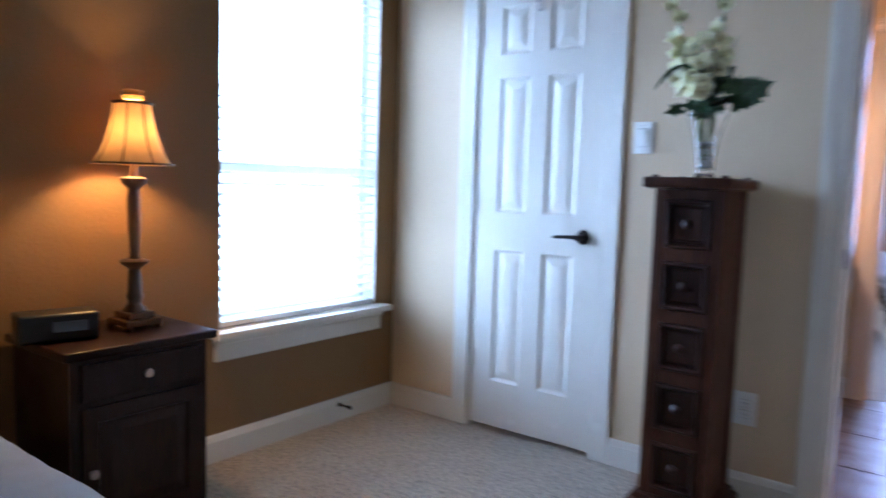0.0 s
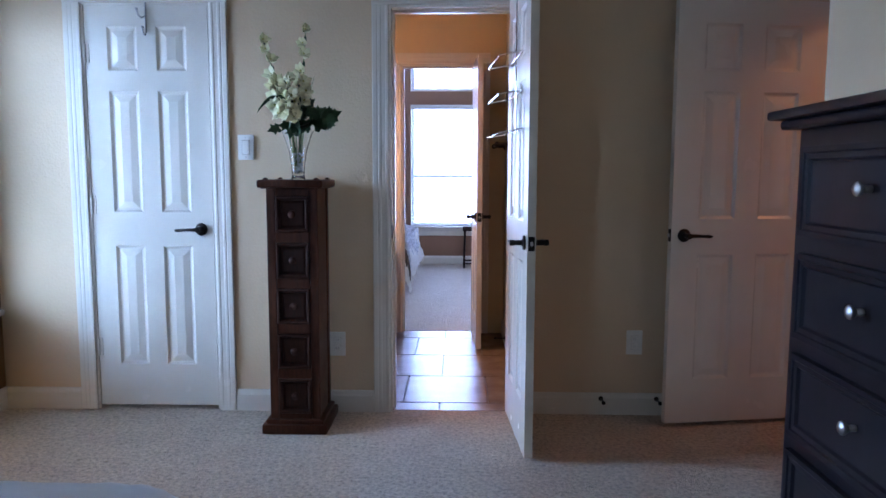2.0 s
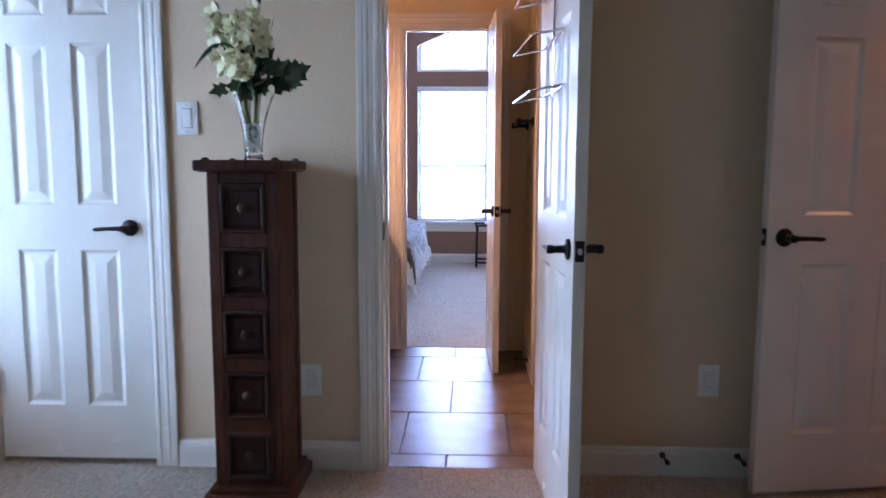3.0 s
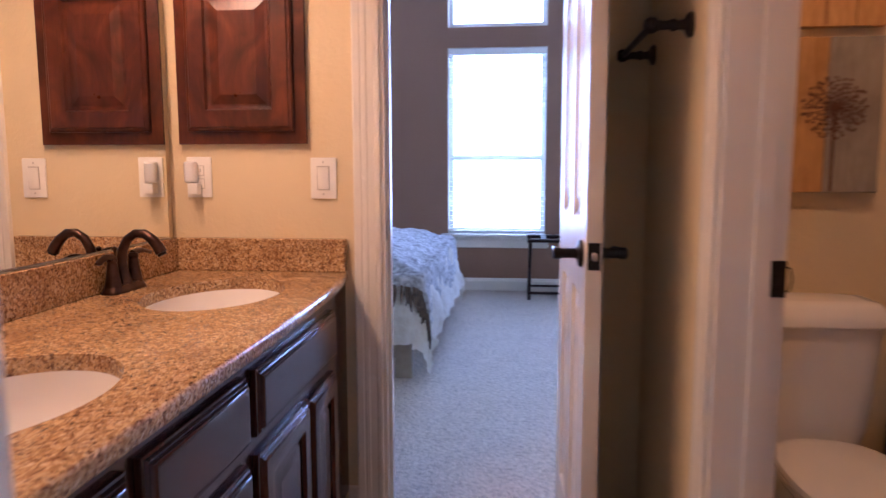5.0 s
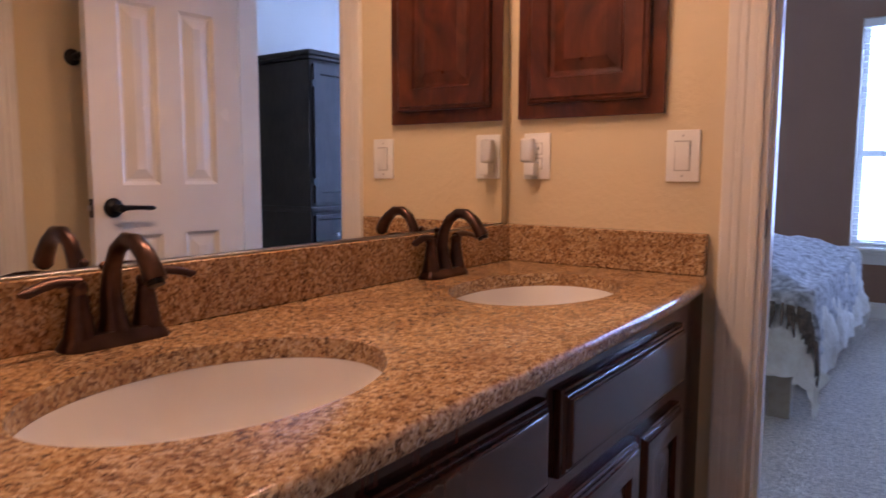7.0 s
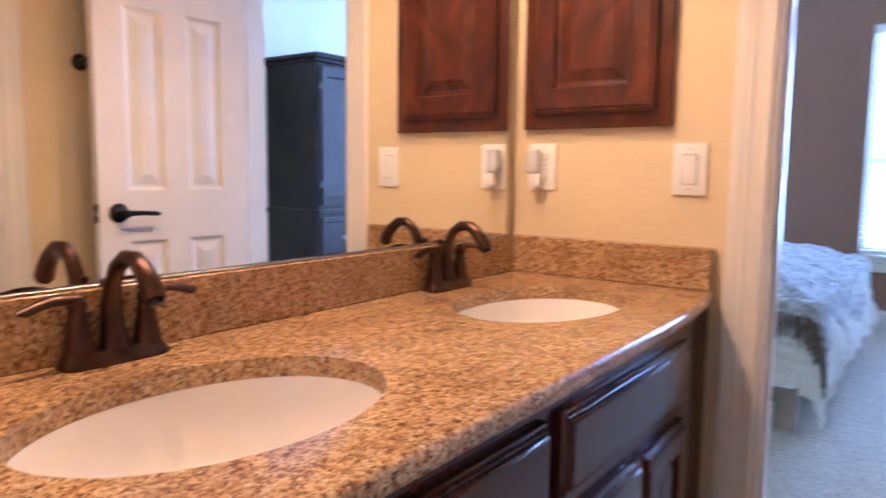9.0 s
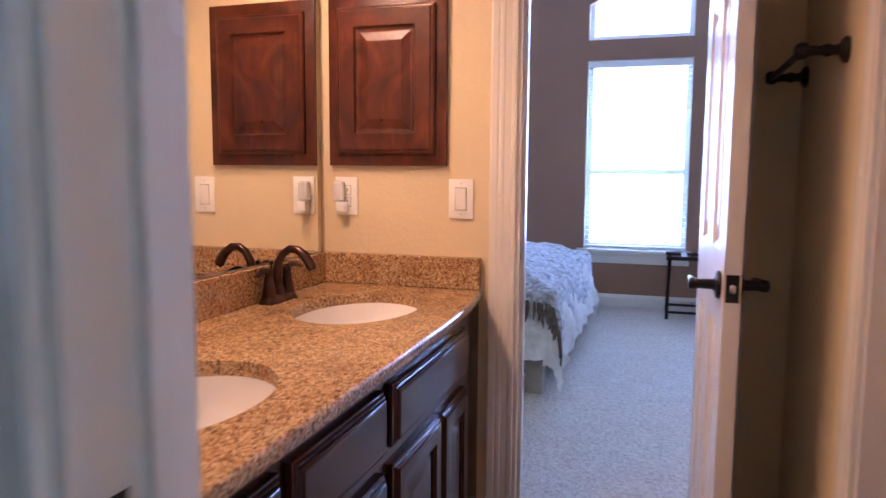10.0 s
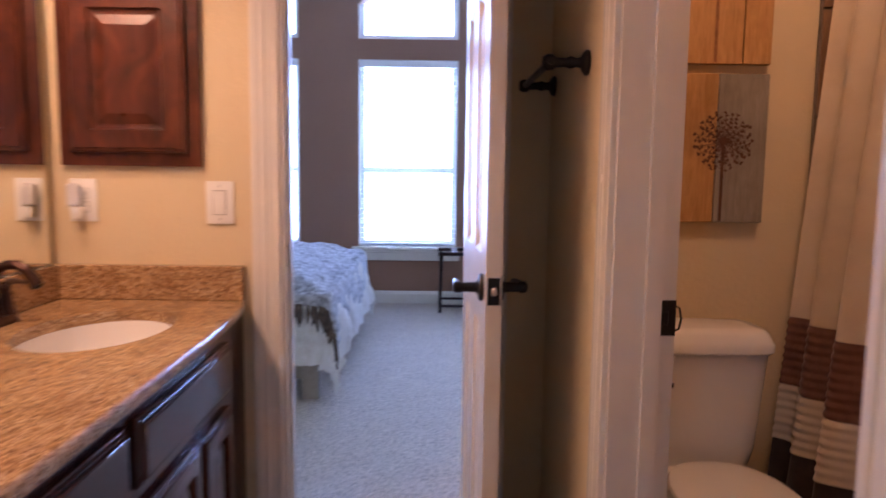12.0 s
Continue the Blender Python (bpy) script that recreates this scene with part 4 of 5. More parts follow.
part("cornice", soft_box(-cw - 0.035, cw + 0.035, -0.035, cd, ch + 0.0005, ch + 0.0255, 0.01, 3), chest_wood, chest)
for k, (z0, z1) in enumerate(((1.066, 1.290), (0.803, 1.022), (0.545, 0.762), (0.29, 0.505), (0.125, 0.252))):
    bm = bmesh.new()
    rings(bm, -cw + 0.045, cw - 0.045, z0, z1, ((0.0, 0.0), (0.001, 0.016), (0.014, 0.016), (0.018, 0.012), (0.030, 0.011), (0.036, 0.004), (0.040, 0.0035)), 0.0035, -1)
    dr = part("drawer", bm, chest_wood, chest, smooth=False)
    for x in (-0.26, 0.26):
        part("knob", moved(lathe([(0.008, 0), (0.008, 0.012), (0.006, 0.016), (0.012, 0.021), (0.0165, 0.027), (0.016, 0.032), (0.010, 0.036), (0.002, 0.037)], 18), pose(x, -0.0005, (z0 + z1) / 2 + 0.012, 90)), nickel, dr, "brushed nickel knob")

# nightstand: front towards +x
ns = thing("nightstand", pose(-1.42, 0.775, 0, 0, 0, 90), "dark cherry nightstand with one drawer and a door", "nightstand")
nw, nd, nh = 0.222, 0.365, 0.614
part("carcass", soft_box(-nw, nw, 0.004, nd, 0.06, nh, 0.003), espresso, ns)
part("plinth", soft_box(-nw - 0.006, nw + 0.006, -0.004, nd, 0.0, 0.0595, 0.004), espresso, ns)
part("top", soft_box(-nw - 0.025, nw + 0.025, -0.025, nd + 0.005, nh + 0.0005, nh + 0.028, 0.007, 3), espresso, ns, "glossy dark top")
bm = rings(bmesh.new(), -nw + 0.03, nw - 0.03, 0.487, 0.597, ((0, 0), (0.001, 0.012), (0.008, 0.014), (0.012, 0.014)), 0.0035, -1)
dr = part("drawer", bm, espresso, ns, smooth=False)
KNOB = [(0.006, 0), (0.006, 0.01), (0.011, 0.014), (0.0145, 0.02), (0.013, 0.025), (0.004, 0.028)]
part("knob", moved(lathe(KNOB, 16), pose(0.0, -0.010, 0.545, 90)), nickel, dr, "brushed nickel knob")
bm = rings(bmesh.new(), -nw + 0.03, nw - 0.03, 0.08, 0.468, ((0, 0), (0.001, 0.014), (0.045, 0.014), (0.05, 0.006), (0.060, 0.006), (0.085, 0.012), (0.088, 0.012)), 0.0035, -1)
dr = part("door", bm, espresso, ns, smooth=False)
part("knob", moved(lathe(KNOB, 16), pose(-nw + 0.052, -0.010, 0.277, 90)), nickel, dr, "brushed nickel knob")

# table lamp
tl = thing("table_lamp", pose(-1.62, 0.858, 0.6425), "antique brown candlestick table lamp, lit, bell shade", "table lamp")
part("foot", soft_box(-0.062, 0.062, -0.062, 0.062, 0.010, 0.030, 0.005), lamp_bronze, tl)
for sx in (-1, 1):
    for sy in (-1, 1):
        part("toe", moved(lathe([(0.008, 0.0), (0.013, 0.004), (0.011, 0.011)], 10), pose(sx * 0.052, sy * 0.052, 0)), lamp_bronze, tl)
part("base_block", soft_box(-0.045, 0.045, -0.045, 0.045, 0.0305, 0.052, 0.005), lamp_bronze, tl)
part("column", lathe([(0.036, 0.0525), (0.034, 0.06), (0.022, 0.075), (0.020, 0.085), (0.026, 0.10), (0.022, 0.115), (0.018, 0.19), (0.024, 0.198), (0.040, 0.208), (0.046, 0.218), (0.040, 0.222), (0.018, 0.226), (0.014, 0.24), (0.019, 0.32), (0.021, 0.42), (0.018, 0.45), (0.022, 0.458), (0.036, 0.470), (0.040, 0.488), (0.032, 0.492), (0.012, 0.494), (0.010, 0.54), (0.010, 0.575)], 24), lamp_bronze, tl)
_pr = [(0.124, 0.535), (0.106, 0.56), (0.088, 0.60), (0.073, 0.65), (0.063, 0.70), (0.059, 0.728)]
bm = bmesh.new()
_n = 48
_loops = []
for r, z in _pr:
    _loops.append([bm.verts.new((r * (1 + 0.03 * abs(math.sin(4 * 2 * math.pi * k / _n)) - 0.03) * math.cos(2 * math.pi * k / _n), r * (1 + 0.03 * abs(math.sin(4 * 2 * math.pi * k / _n)) - 0.03) * math.sin(2 * math.pi * k / _n), z)) for k in range(_n)])
for a, b in zip(_loops, _loops[1:]):
    for k in range(_n):
        bm.faces.new((a[k], a[(k + 1) % _n], b[(k + 1) % _n], b[k]))
sh = part("shade", bm, shade_cloth, tl, "amber bell-shaped fabric shade")
part("lower_trim", tube([(0.124 * math.cos(2 * math.pi * k / 40), 0.124 * math.sin(2 * math.pi * k / 40), 0.535) for k in range(41)], 0.004, 6), lamp_bronze, sh)
part("upper_trim", tube([(0.059 * math.cos(2 * math.pi * k / 40), 0.059 * math.sin(2 * math.pi * k / 40), 0.728) for k in range(41)], 0.005, 6), lamp_bronze, sh)
for k in range(8):
    a = math.pi * k / 4
    part("rib", tube([(q * 0.985 * math.cos(a), q * 0.985 * math.sin(a), z) for q, z in _pr], 0.0028, 6), lamp_bronze, sh)
part("harp_cap", lathe([(0.012, 0.735), (0.030, 0.74), (0.034, 0.752), (0.026, 0.758), (0.034, 0.768), (0.022, 0.772)], 20), art_wood, tl, "gilt crown finial")

# clock radio
cr = thing("clock_radio", pose(-1.60, 0.60, 0.6425, 0, 0, 78), "black plastic clock radio with a grey display", "clock radio")
part("body", soft_box(-0.11, 0.11, -0.05, 0.06, 0.0, 0.085, 0.012, 3), dark_plastic, cr)
part("display", soft_box(-0.02, 0.075, -0.053, -0.0495, 0.03, 0.062, 0.001, 1), display, cr, "pale grey screen")

# bed
bed = thing("bed", pose(-0.85, -0.645, 0), "low bed under a smooth white cotton quilt", "bed")
part("bed_base", soft_box(-0.93, 0.88, -0.80, 0.80, 0.02, 0.27, 0.02), box_cloth, bed)
part("mattress", soft_box(-0.93, 0.86, -0.80, 0.80, 0.271, 0.525, 0.05, 4), quilt, bed)
bm = bmesh.new()
gx, gy = 110, 100
grid = []
for i in range(gx + 1):
    row = []
    for j in range(gy + 1):
        u, v = i / gx * 2 - 1, j / gy * 2 - 1
        x, y = u * 1.06, v * 0.985
        ax, ay = x - 0.66, abs(y) - 0.60
        rim = math.hypot(max(ax, 0.0), max(ay, 0.0)) + min(max(ax, ay), 0.0) - 0.30
        z = 0.558 - 0.36 * min(1.0, max(0.0, rim) / 0.10) ** 1.7
        z += 0.006 * noise.noise(Vector((x * 5, y * 5, 0))) + 0.0022 * abs(math.sin(x * 30)) * abs(math.sin(y * 30))
        row.append(bm.verts.new((x - 0.02, y, z)))
    grid.append(row)
for i in range(gx):
    for j in range(gy):
        bm.faces.new((grid[i][j], grid[i + 1][j], grid[i + 1][j + 1], grid[i][j + 1]))
bmesh.ops.solidify(bm, geom=bm.faces[:], thickness=0.012)
part("quilt", bm, quilt, bed, "white quilted cotton cover")

# ---------- bath things ----------
CT = 0.803                                 # top of the counter
Y0, Y1 = YA2 + 0.002, YB - 0.001           # counter from wall to wall
SINKS = ((-0.221, 2.972), (-0.238, 3.789))
SA, SB = 0.165, 0.230


def ellipse(bm, cx, cy, a, b, z, n=56):
    return [bm.verts.new((cx + a * math.cos(2 * math.pi * k / n), cy + b * math.sin(2 * math.pi * k / n), z)) for k in range(n)]


def ring_edges(bm, vs):
    return [bm.edges.new((vs[k], vs[(k + 1) % len(vs)])) for k in range(len(vs))]


bm = bmesh.new()
_front = [(0.045, Y0), (0.044, 3.4), (0.037, 3.7), (0.027, Y1 - 0.25), (0.014, Y1 - 0.10), (0.004, Y1 - 0.03), (-0.006, Y1)]
_rect = [bm.verts.new((x, y, CT)) for x, y in [(XM + 0.001, Y0)] + _front + [(XM + 0.001, Y1)]]
_edges = ring_edges(bm, _rect)
_holes = [ellipse(bm, cx, cy, SA, SB, CT) for cx, cy in SINKS]
for h in _holes:
    _edges += ring_edges(bm, h)
bmesh.ops.triangle_fill(bm, use_beauty=True, use_dissolve=False, edges=_edges)
# rolled front edge
_sec = [(0.0, 0.0), (0.006, -0.002), (0.010, -0.007), (0.011, -0.014), (0.010, -0.024), (0.006, -0.030), (-0.012, -0.032)]
_rows = [[bm.verts.new((x + dx, y, CT + dz_)) for dx, dz_ in _sec[1:]] for x, y in _front]
for k, (a, b) in enumerate(zip(_rows, _rows[1:])):
    bm.faces.new((_rect[1 + k], a[0], b[0], _rect[2 + k]))
    for q in range(len(_sec) - 2):
        bm.faces.new((a[q], a[q + 1], b[q + 1], b[q]))
for h, (cx, cy) in zip(_holes, SINKS):
    low = ellipse(bm, cx, cy, SA, SB, CT - 0.03)
    for k in range(len(h)):
        bm.faces.new((h[k], h[(k + 1) % len(h)], low[(k + 1) % len(h)], low[k]))
counter = single("granite_countertop", bm, granite, "speckled brown polished granite vanity top with two sink cut-outs", "countertop")
part("backsplash", soft_box(XM + 0.001, XM + 0.03, Y0, Y1 - 0.0295, CT + 0.0005, CT + 0.100, 0.002, 1), granite, counter)
part("side_splash", soft_box(XM + 0.001, 0.006, Y1 - 0.029, Y1, CT + 0.0005, CT + 0.100, 0.002, 1), granite, counter)

for cx, cy in SINKS:
    sk = thing("sink", pose(cx, cy, CT - 0.0305), "oval white undermount porcelain sink", "sink", "vanity sinks")
    bm = bmesh.new()
    prof = [(1.06, 0.0), (1.0, 0.0), (0.985, -0.012), (0.95, -0.045), (0.86, -0.085), (0.68, -0.118), (0.40, -0.136), (0.13, -0.142)]
    loops = [ellipse(bm, 0, 0, SA * f, SB * f, z) for f, z in prof]
    for a, b in zip(loops, loops[1:]):
        for k in range(len(a)):
            bm.faces.new((a[k], a[(k + 1) % len(a)], b[(k + 1) % len(a)], b[k]))
    part("bowl", bm, porcelain, sk)
    part("drain", lathe([(0.026, -0.147), (0.026, -0.1405), (0.019, -0.139), (0.017, -0.142), (0.012, -0.139), (0.003, -0.138)], 20), bronze, sk)


def faucet(y):
    f = thing("faucet", pose(-0.492, y, CT), "bronze two-handle centerset faucet on the granite", "faucet", "vanity faucets")
    bm = bmesh.new()
    prof = [(0.0, 0.027, 0.078), (0.004, 0.027, 0.078), (0.008, 0.0245, 0.0755), (0.016, 0.021, 0.071), (0.020, 0.019, 0.068)]
    loops = []
    for z, hx, hy in prof:
        row = []
        for k in range(32):
            c, q = math.cos(2 * math.pi * k / 32), math.sin(2 * math.pi * k / 32)
            row.append(bm.verts.new((hx * math.copysign(abs(c) ** 0.45, c), hy * math.copysign(abs(q) ** 0.45, q), z)))
        loops.append(row)
    for a, b in zip(loops, loops[1:]):
        for k in range(32):
            bm.faces.new((a[k], a[(k + 1) % 32], b[(k + 1) % 32], b[k]))
    bm.faces.new(loops[-1])
    part("base", bm, bronze, f)
    arch = [(0, 0, 0.016), (-0.003, 0, 0.04), (-0.005, 0, 0.075), (0.001, 0, 0.108), (0.016, 0, 0.135), (0.038, 0, 0.149), (0.062, 0, 0.148), (0.083, 0, 0.133), (0.098, 0, 0.114), (0.106, 0, 0.099)]
    part("spout", tube(arch, [0.023, 0.0175, 0.0140, 0.0122, 0.0115, 0.0115, 0.0122, 0.0132, 0.0145, 0.0155], 20), bronze, f)
    part("aerator", tube([(0.1055, 0, 0.100), (0.109, 0, 0.093)], 0.0115, 16), black_metal, f)
    part("lift_rod", merge(tube([(-0.022, 0, 0.016), (-0.022, 0, 0.104)], 0.0025, 8), lathe([(0.0025, 0.100), (0.0065, 0.106), (0.007, 0.111), (0.002, 0.115)], 10, (-0.022, 0, 0))), bronze, f)
    for s in (-1, 1):
        post = part("handle_post", lathe([(0.0215, 0.016), (0.0205, 0.022), (0.0165, 0.045), (0.0135, 0.066), (0.0125, 0.074), (0.0115, 0.076), (0.0115, 0.079), (0.0130, 0.081), (0.0130, 0.088), (0.010, 0.093), (0.004, 0.095)], 20, (0, s * 0.050, 0)), bronze, f)
        part("lever", tube([(0, s * 0.047, 0.091), (0.002, s * 0.066, 0.096), (0.004, s * 0.085, 0.0965), (0.006, s * 0.104, 0.092), (0.007, s * 0.120, 0.0865), (0.0075, s * 0.130, 0.0865)], [0.009, (0.0045, 0.0095), (0.0035, 0.0085), (0.0035, 0.0078), (0.0045, 0.0075), 0.003], 12), bronze, post)
    return f


faucet(2.995)
faucet(3.805)

# vanity cabinet below, front towards +x
va = thing("vanity_cabinet", pose(0, 0, 0), "dark cherry vanity with raised-panel doors and drawers", "vanity")
_b = bmesh.new()
box(_b, XM + 0.002, -0.02, Y0 + 0.001, Y1 - 0.001, 0.10, 0.118)
box(_b, XM + 0.002, -0.02, Y0 + 0.001, Y0 + 0.018, 0.118, 0.764)
box(_b, XM + 0.002, -0.02, Y1 - 0.018, Y1 - 0.001, 0.118, 0.764)
box(_b, XM + 0.002, XM + 0.01, Y0 + 0.018, Y1 - 0.018, 0.118, 0.764)
part("carcass", _b, vanity_wood, va, smooth=False)
part("toe_kick", soft_box(XM + 0.002, -0.08, Y0 + 0.001, Y1 - 0.001, 0.0, 0.0995, 0.002, 1), vanity_wood, va)
part("face_frame", soft_box(-0.0195, 0.002, Y0 + 0.001, Y1 - 0.012, 0.10, 0.764, 0.002, 1), vanity_wood, va)
FRONT = pose(0.0025, 0, 0, 0, 0, 90)       # local x runs along +y, the face towards +x
SLAB = ((0.0, 0.0), (0.0, 0.007), (0.0015, 0.0105), (0.005, 0.0120), (0.0065, 0.0112), (0.008, 0.0145), (0.0105, 0.0168), (0.0130, 0.0160), (0.0145, 0.0200), (0.0175, 0.0230), (0.021, 0.0238), (0.026, 0.0238))
RAISED = ((0.0, 0.0), (0.0, 0.007), (0.0015, 0.0105), (0.005, 0.0120), (0.0065, 0.0112), (0.008, 0.0145), (0.0105, 0.0168), (0.0130, 0.0160), (0.0145, 0.0200), (0.0175, 0.0230), (0.021, 0.0238), (0.056, 0.0238), (0.059, 0.020), (0.062, 0.015), (0.068, 0.0135), (0.074, 0.0135), (0.102, 0.021), (0.106, 0.021))
for a, b in ((2.49, 2.93), (2.968, 3.350), (3.395, 3.99)):
    part("drawer_front", moved(rings(bmesh.new(), a, b, 0.585, 0.724, SLAB, 0.0, -1), FRONT), vanity_wood, va)
for a, b in ((2.49, 2.705), (2.715, 2.93), (2.968, 3.350), (3.395, 3.728), (3.740, 3.99)):
    part("cabinet_door", moved(rings(bmesh.new(), a, b, 0.125, 0.548, RAISED, 0.0, -1), FRONT), vanity_wood, va)

# wall mirror in a bronze channel
mi = thing("wall_mirror", pose(XM, 0, 0), "large frameless wall mirror above the granite backsplash", "mirror")
part("mirror_glass", moved(soft_box(0.0, 0.006, 0.0, YB - 0.055 - Y0 - 0.02, CT + 0.1045, 1.98, 0.0015, 1), pose(0.001, Y0 + 0.02, 0, 0, 0, -0.35)), mirror_glass, mi, "silvered mirror glass", smooth=False)
part("channel", soft_box(0.0005, 0.018, Y0 + 0.02, YB - 0.05, CT + 0.1005, CT + 0.1040, 0.001, 1), nickel, mi, "thin nickel channel")

# vanity light above the mirror: unseen, its lamps and light-aiming shades are made up
vl = thing("assumed_vanity_light", pose(XM, 3.33, 2.12), "unseen three-lamp vanity light, assumed above the mirror", "vanity light")
part("backplate", soft_box(0.0005, 0.03, -0.5, 0.5, 0.03, 0.11, 0.01), bronze, vl)
for y in (-0.38, 0.0, 0.38):
    part("arm", tube([(0.03, y, 0.07), (0.06, y, 0.085), (0.09, y, 0.085), (0.10, y, 0.075), (0.10, y, 0.062)], 0.008, 8), bronze, vl)
    part("socket", lathe([(0.030, 0.040), (0.030, 0.062), (0.018, 0.068)], 20, (0.10, y, 0)), bronze, vl)
    bell = [(0.032, 0.045), (0.042, 0.030), (0.050, 0.000), (0.056, -0.040), (0.072, -0.075)]
    bm = bmesh.new()
    rows = [[bm.verts.new((0.10 + q * math.cos(2 * math.pi * k / 32), y + q * math.sin(2 * math.pi * k / 32), z)) for k in range(32)] for q, z in bell]
    for a, b in zip(rows, rows[1:]):
        for k in range(32):
            bm.faces.new((a[k], a[(k + 1) % 32], b[(k + 1) % 32], b[k]))
    part("shade", bm, shade_glass, vl, "frosted glass bell shade, added to aim the light down")

# medicine cabinet with a raised-panel door
mc = thing("medicine_cabinet", pose(-0.3085, YB, 1.19), "dark cherry wall cabinet with a raised-panel door", "cabinet")
part("frame", soft_box(-0.2, 0.2, -0.019, -0.0005, 0.0, 0.536, 0.002), cherry, mc)
bm = rings(bmesh.new(), -0.165, 0.165, 0.038, 0.498, ((0.0, 0.0), (0.0, 0.012), (0.005, 0.016), (0.010, 0.0165), (0.014, 0.021), (0.062, 0.021), (0.067, 0.012), (0.074, 0.0105), (0.080, 0.0105), (0.108, 0.018), (0.112, 0.018)), -0.0195, -1)
part("door", bm, cherry, mc, smooth=False)

# towel bar on the partition
tb = thing("towel_bar", pose(XP, 0, 0), "oil-rubbed bronze towel bar on the partition wall", "towel bar")
for y in (3.70, 4.13):
    post = lathe([(0.027, 0.0), (0.028, 0.005), (0.022, 0.010), (0.012, 0.014), (0.010, 0.022), (0.014, 0.032), (0.010, 0.042), (0.011, 0.058), (0.017, 0.064), (0.018, 0.074), (0.012, 0.082)], 20)
    part("post", moved(post, pose(-0.0005, y, 1.425, 0, -90, 0) @ Matrix.Diagonal((1, 1, 1.22, 1))), black_metal, tb)
part("bar", tube([(-0.085, 3.68, 1.425), (-0.085, 4.15, 1.425)], 0.008, 12), black_metal, tb)

# toilet, facing -y
TXC = 1.285
wc = thing("toilet", pose(TXC + 0.020, YB, 0) @ Matrix.Diagonal((0.90, 1, 0.945, 1)), "white porcelain two-piece toilet with the lid closed", "toilet")


def loft(sections, n=40):
    """A closed shape from rounded cross-sections: (x half, y0, y1, z, squareness)."""
    bm = bmesh.new()
    loops = []
    for hx, ya, yb, z, p in sections:
        cy, hy = (ya + yb) / 2, (yb - ya) / 2
        row = []
        for k in range(n):
            a = 2 * math.pi * k / n
            c, s = math.cos(a), math.sin(a)
            row.append(bm.verts.new((hx * math.copysign(abs(c) ** p, c), cy + hy * math.copysign(abs(s) ** p, s), z)))
        loops.append(row)
    for a, b in zip(loops, loops[1:]):
        for k in range(n):
            bm.faces.new((a[k], a[(k + 1) % n], b[(k + 1) % n], b[k]))
    bm.faces.new(list(reversed(loops[0])))
    bm.faces.new(loops[-1])
    return bm


part("tank", loft([(0.170, -0.19, -0.02, 0.40, 0.4), (0.180, -0.198, -0.015, 0.45, 0.35), (0.203, -0.208, -0.008, 0.74, 0.3)]), porcelain, wc)
part("tank_lid", loft([(0.210, -0.216, -0.004, 0.741, 0.3), (0.216, -0.222, -0.003, 0.747, 0.3), (0.216, -0.222, -0.003, 0.768, 0.3), (0.211, -0.217, -0.006, 0.776, 0.3), (0.203, -0.208, -0.012, 0.798, 0.33), (0.193, -0.198, -0.02, 0.807, 0.38), (0.15, -0.165, -0.05, 0.811, 0.5)]), porcelain, wc)
part("bowl", loft([(0.10, -0.58, -0.13, 0.0, 0.7), (0.105, -0.58, -0.12, 0.06, 0.75), (0.115, -0.60, -0.12, 0.18, 0.8), (0.150, -0.68, -0.10, 0.30, 0.85), (0.170, -0.71, -0.09, 0.385, 0.85), (0.168, -0.705, -0.09, 0.399, 0.85)]), porcelain, wc)
part("seat", loft([(0.170, -0.715, -0.235, 0.4, 0.8), (0.175, -0.72, -0.23, 0.408, 0.8), (0.173, -0.718, -0.23, 0.418, 0.8)]), porcelain, wc)
part("lid", loft([(0.171, -0.715, -0.232, 0.4185, 0.8), (0.173, -0.718, -0.23, 0.426, 0.8), (0.168, -0.71, -0.236, 0.436, 0.8), (0.15, -0.66, -0.27, 0.441, 0.85), (0.06, -0.54, -0.38, 0.443, 1.0)]), porcelain, wc)
part("flush_lever", merge(moved(lathe([(0.016, 0), (0.016, 0.006), (0.008, 0.010), (0.008, 0.02)], 14), pose(-0.158, -0.204, 0.665, 90)), tube([(-0.158, -0.222, 0.665), (-0.130, -0.228, 0.660), (-0.108, -0.228, 0.656)], [0.007, 0.006, 0.008], 10)), black_metal, wc, "black bronze flush lever")

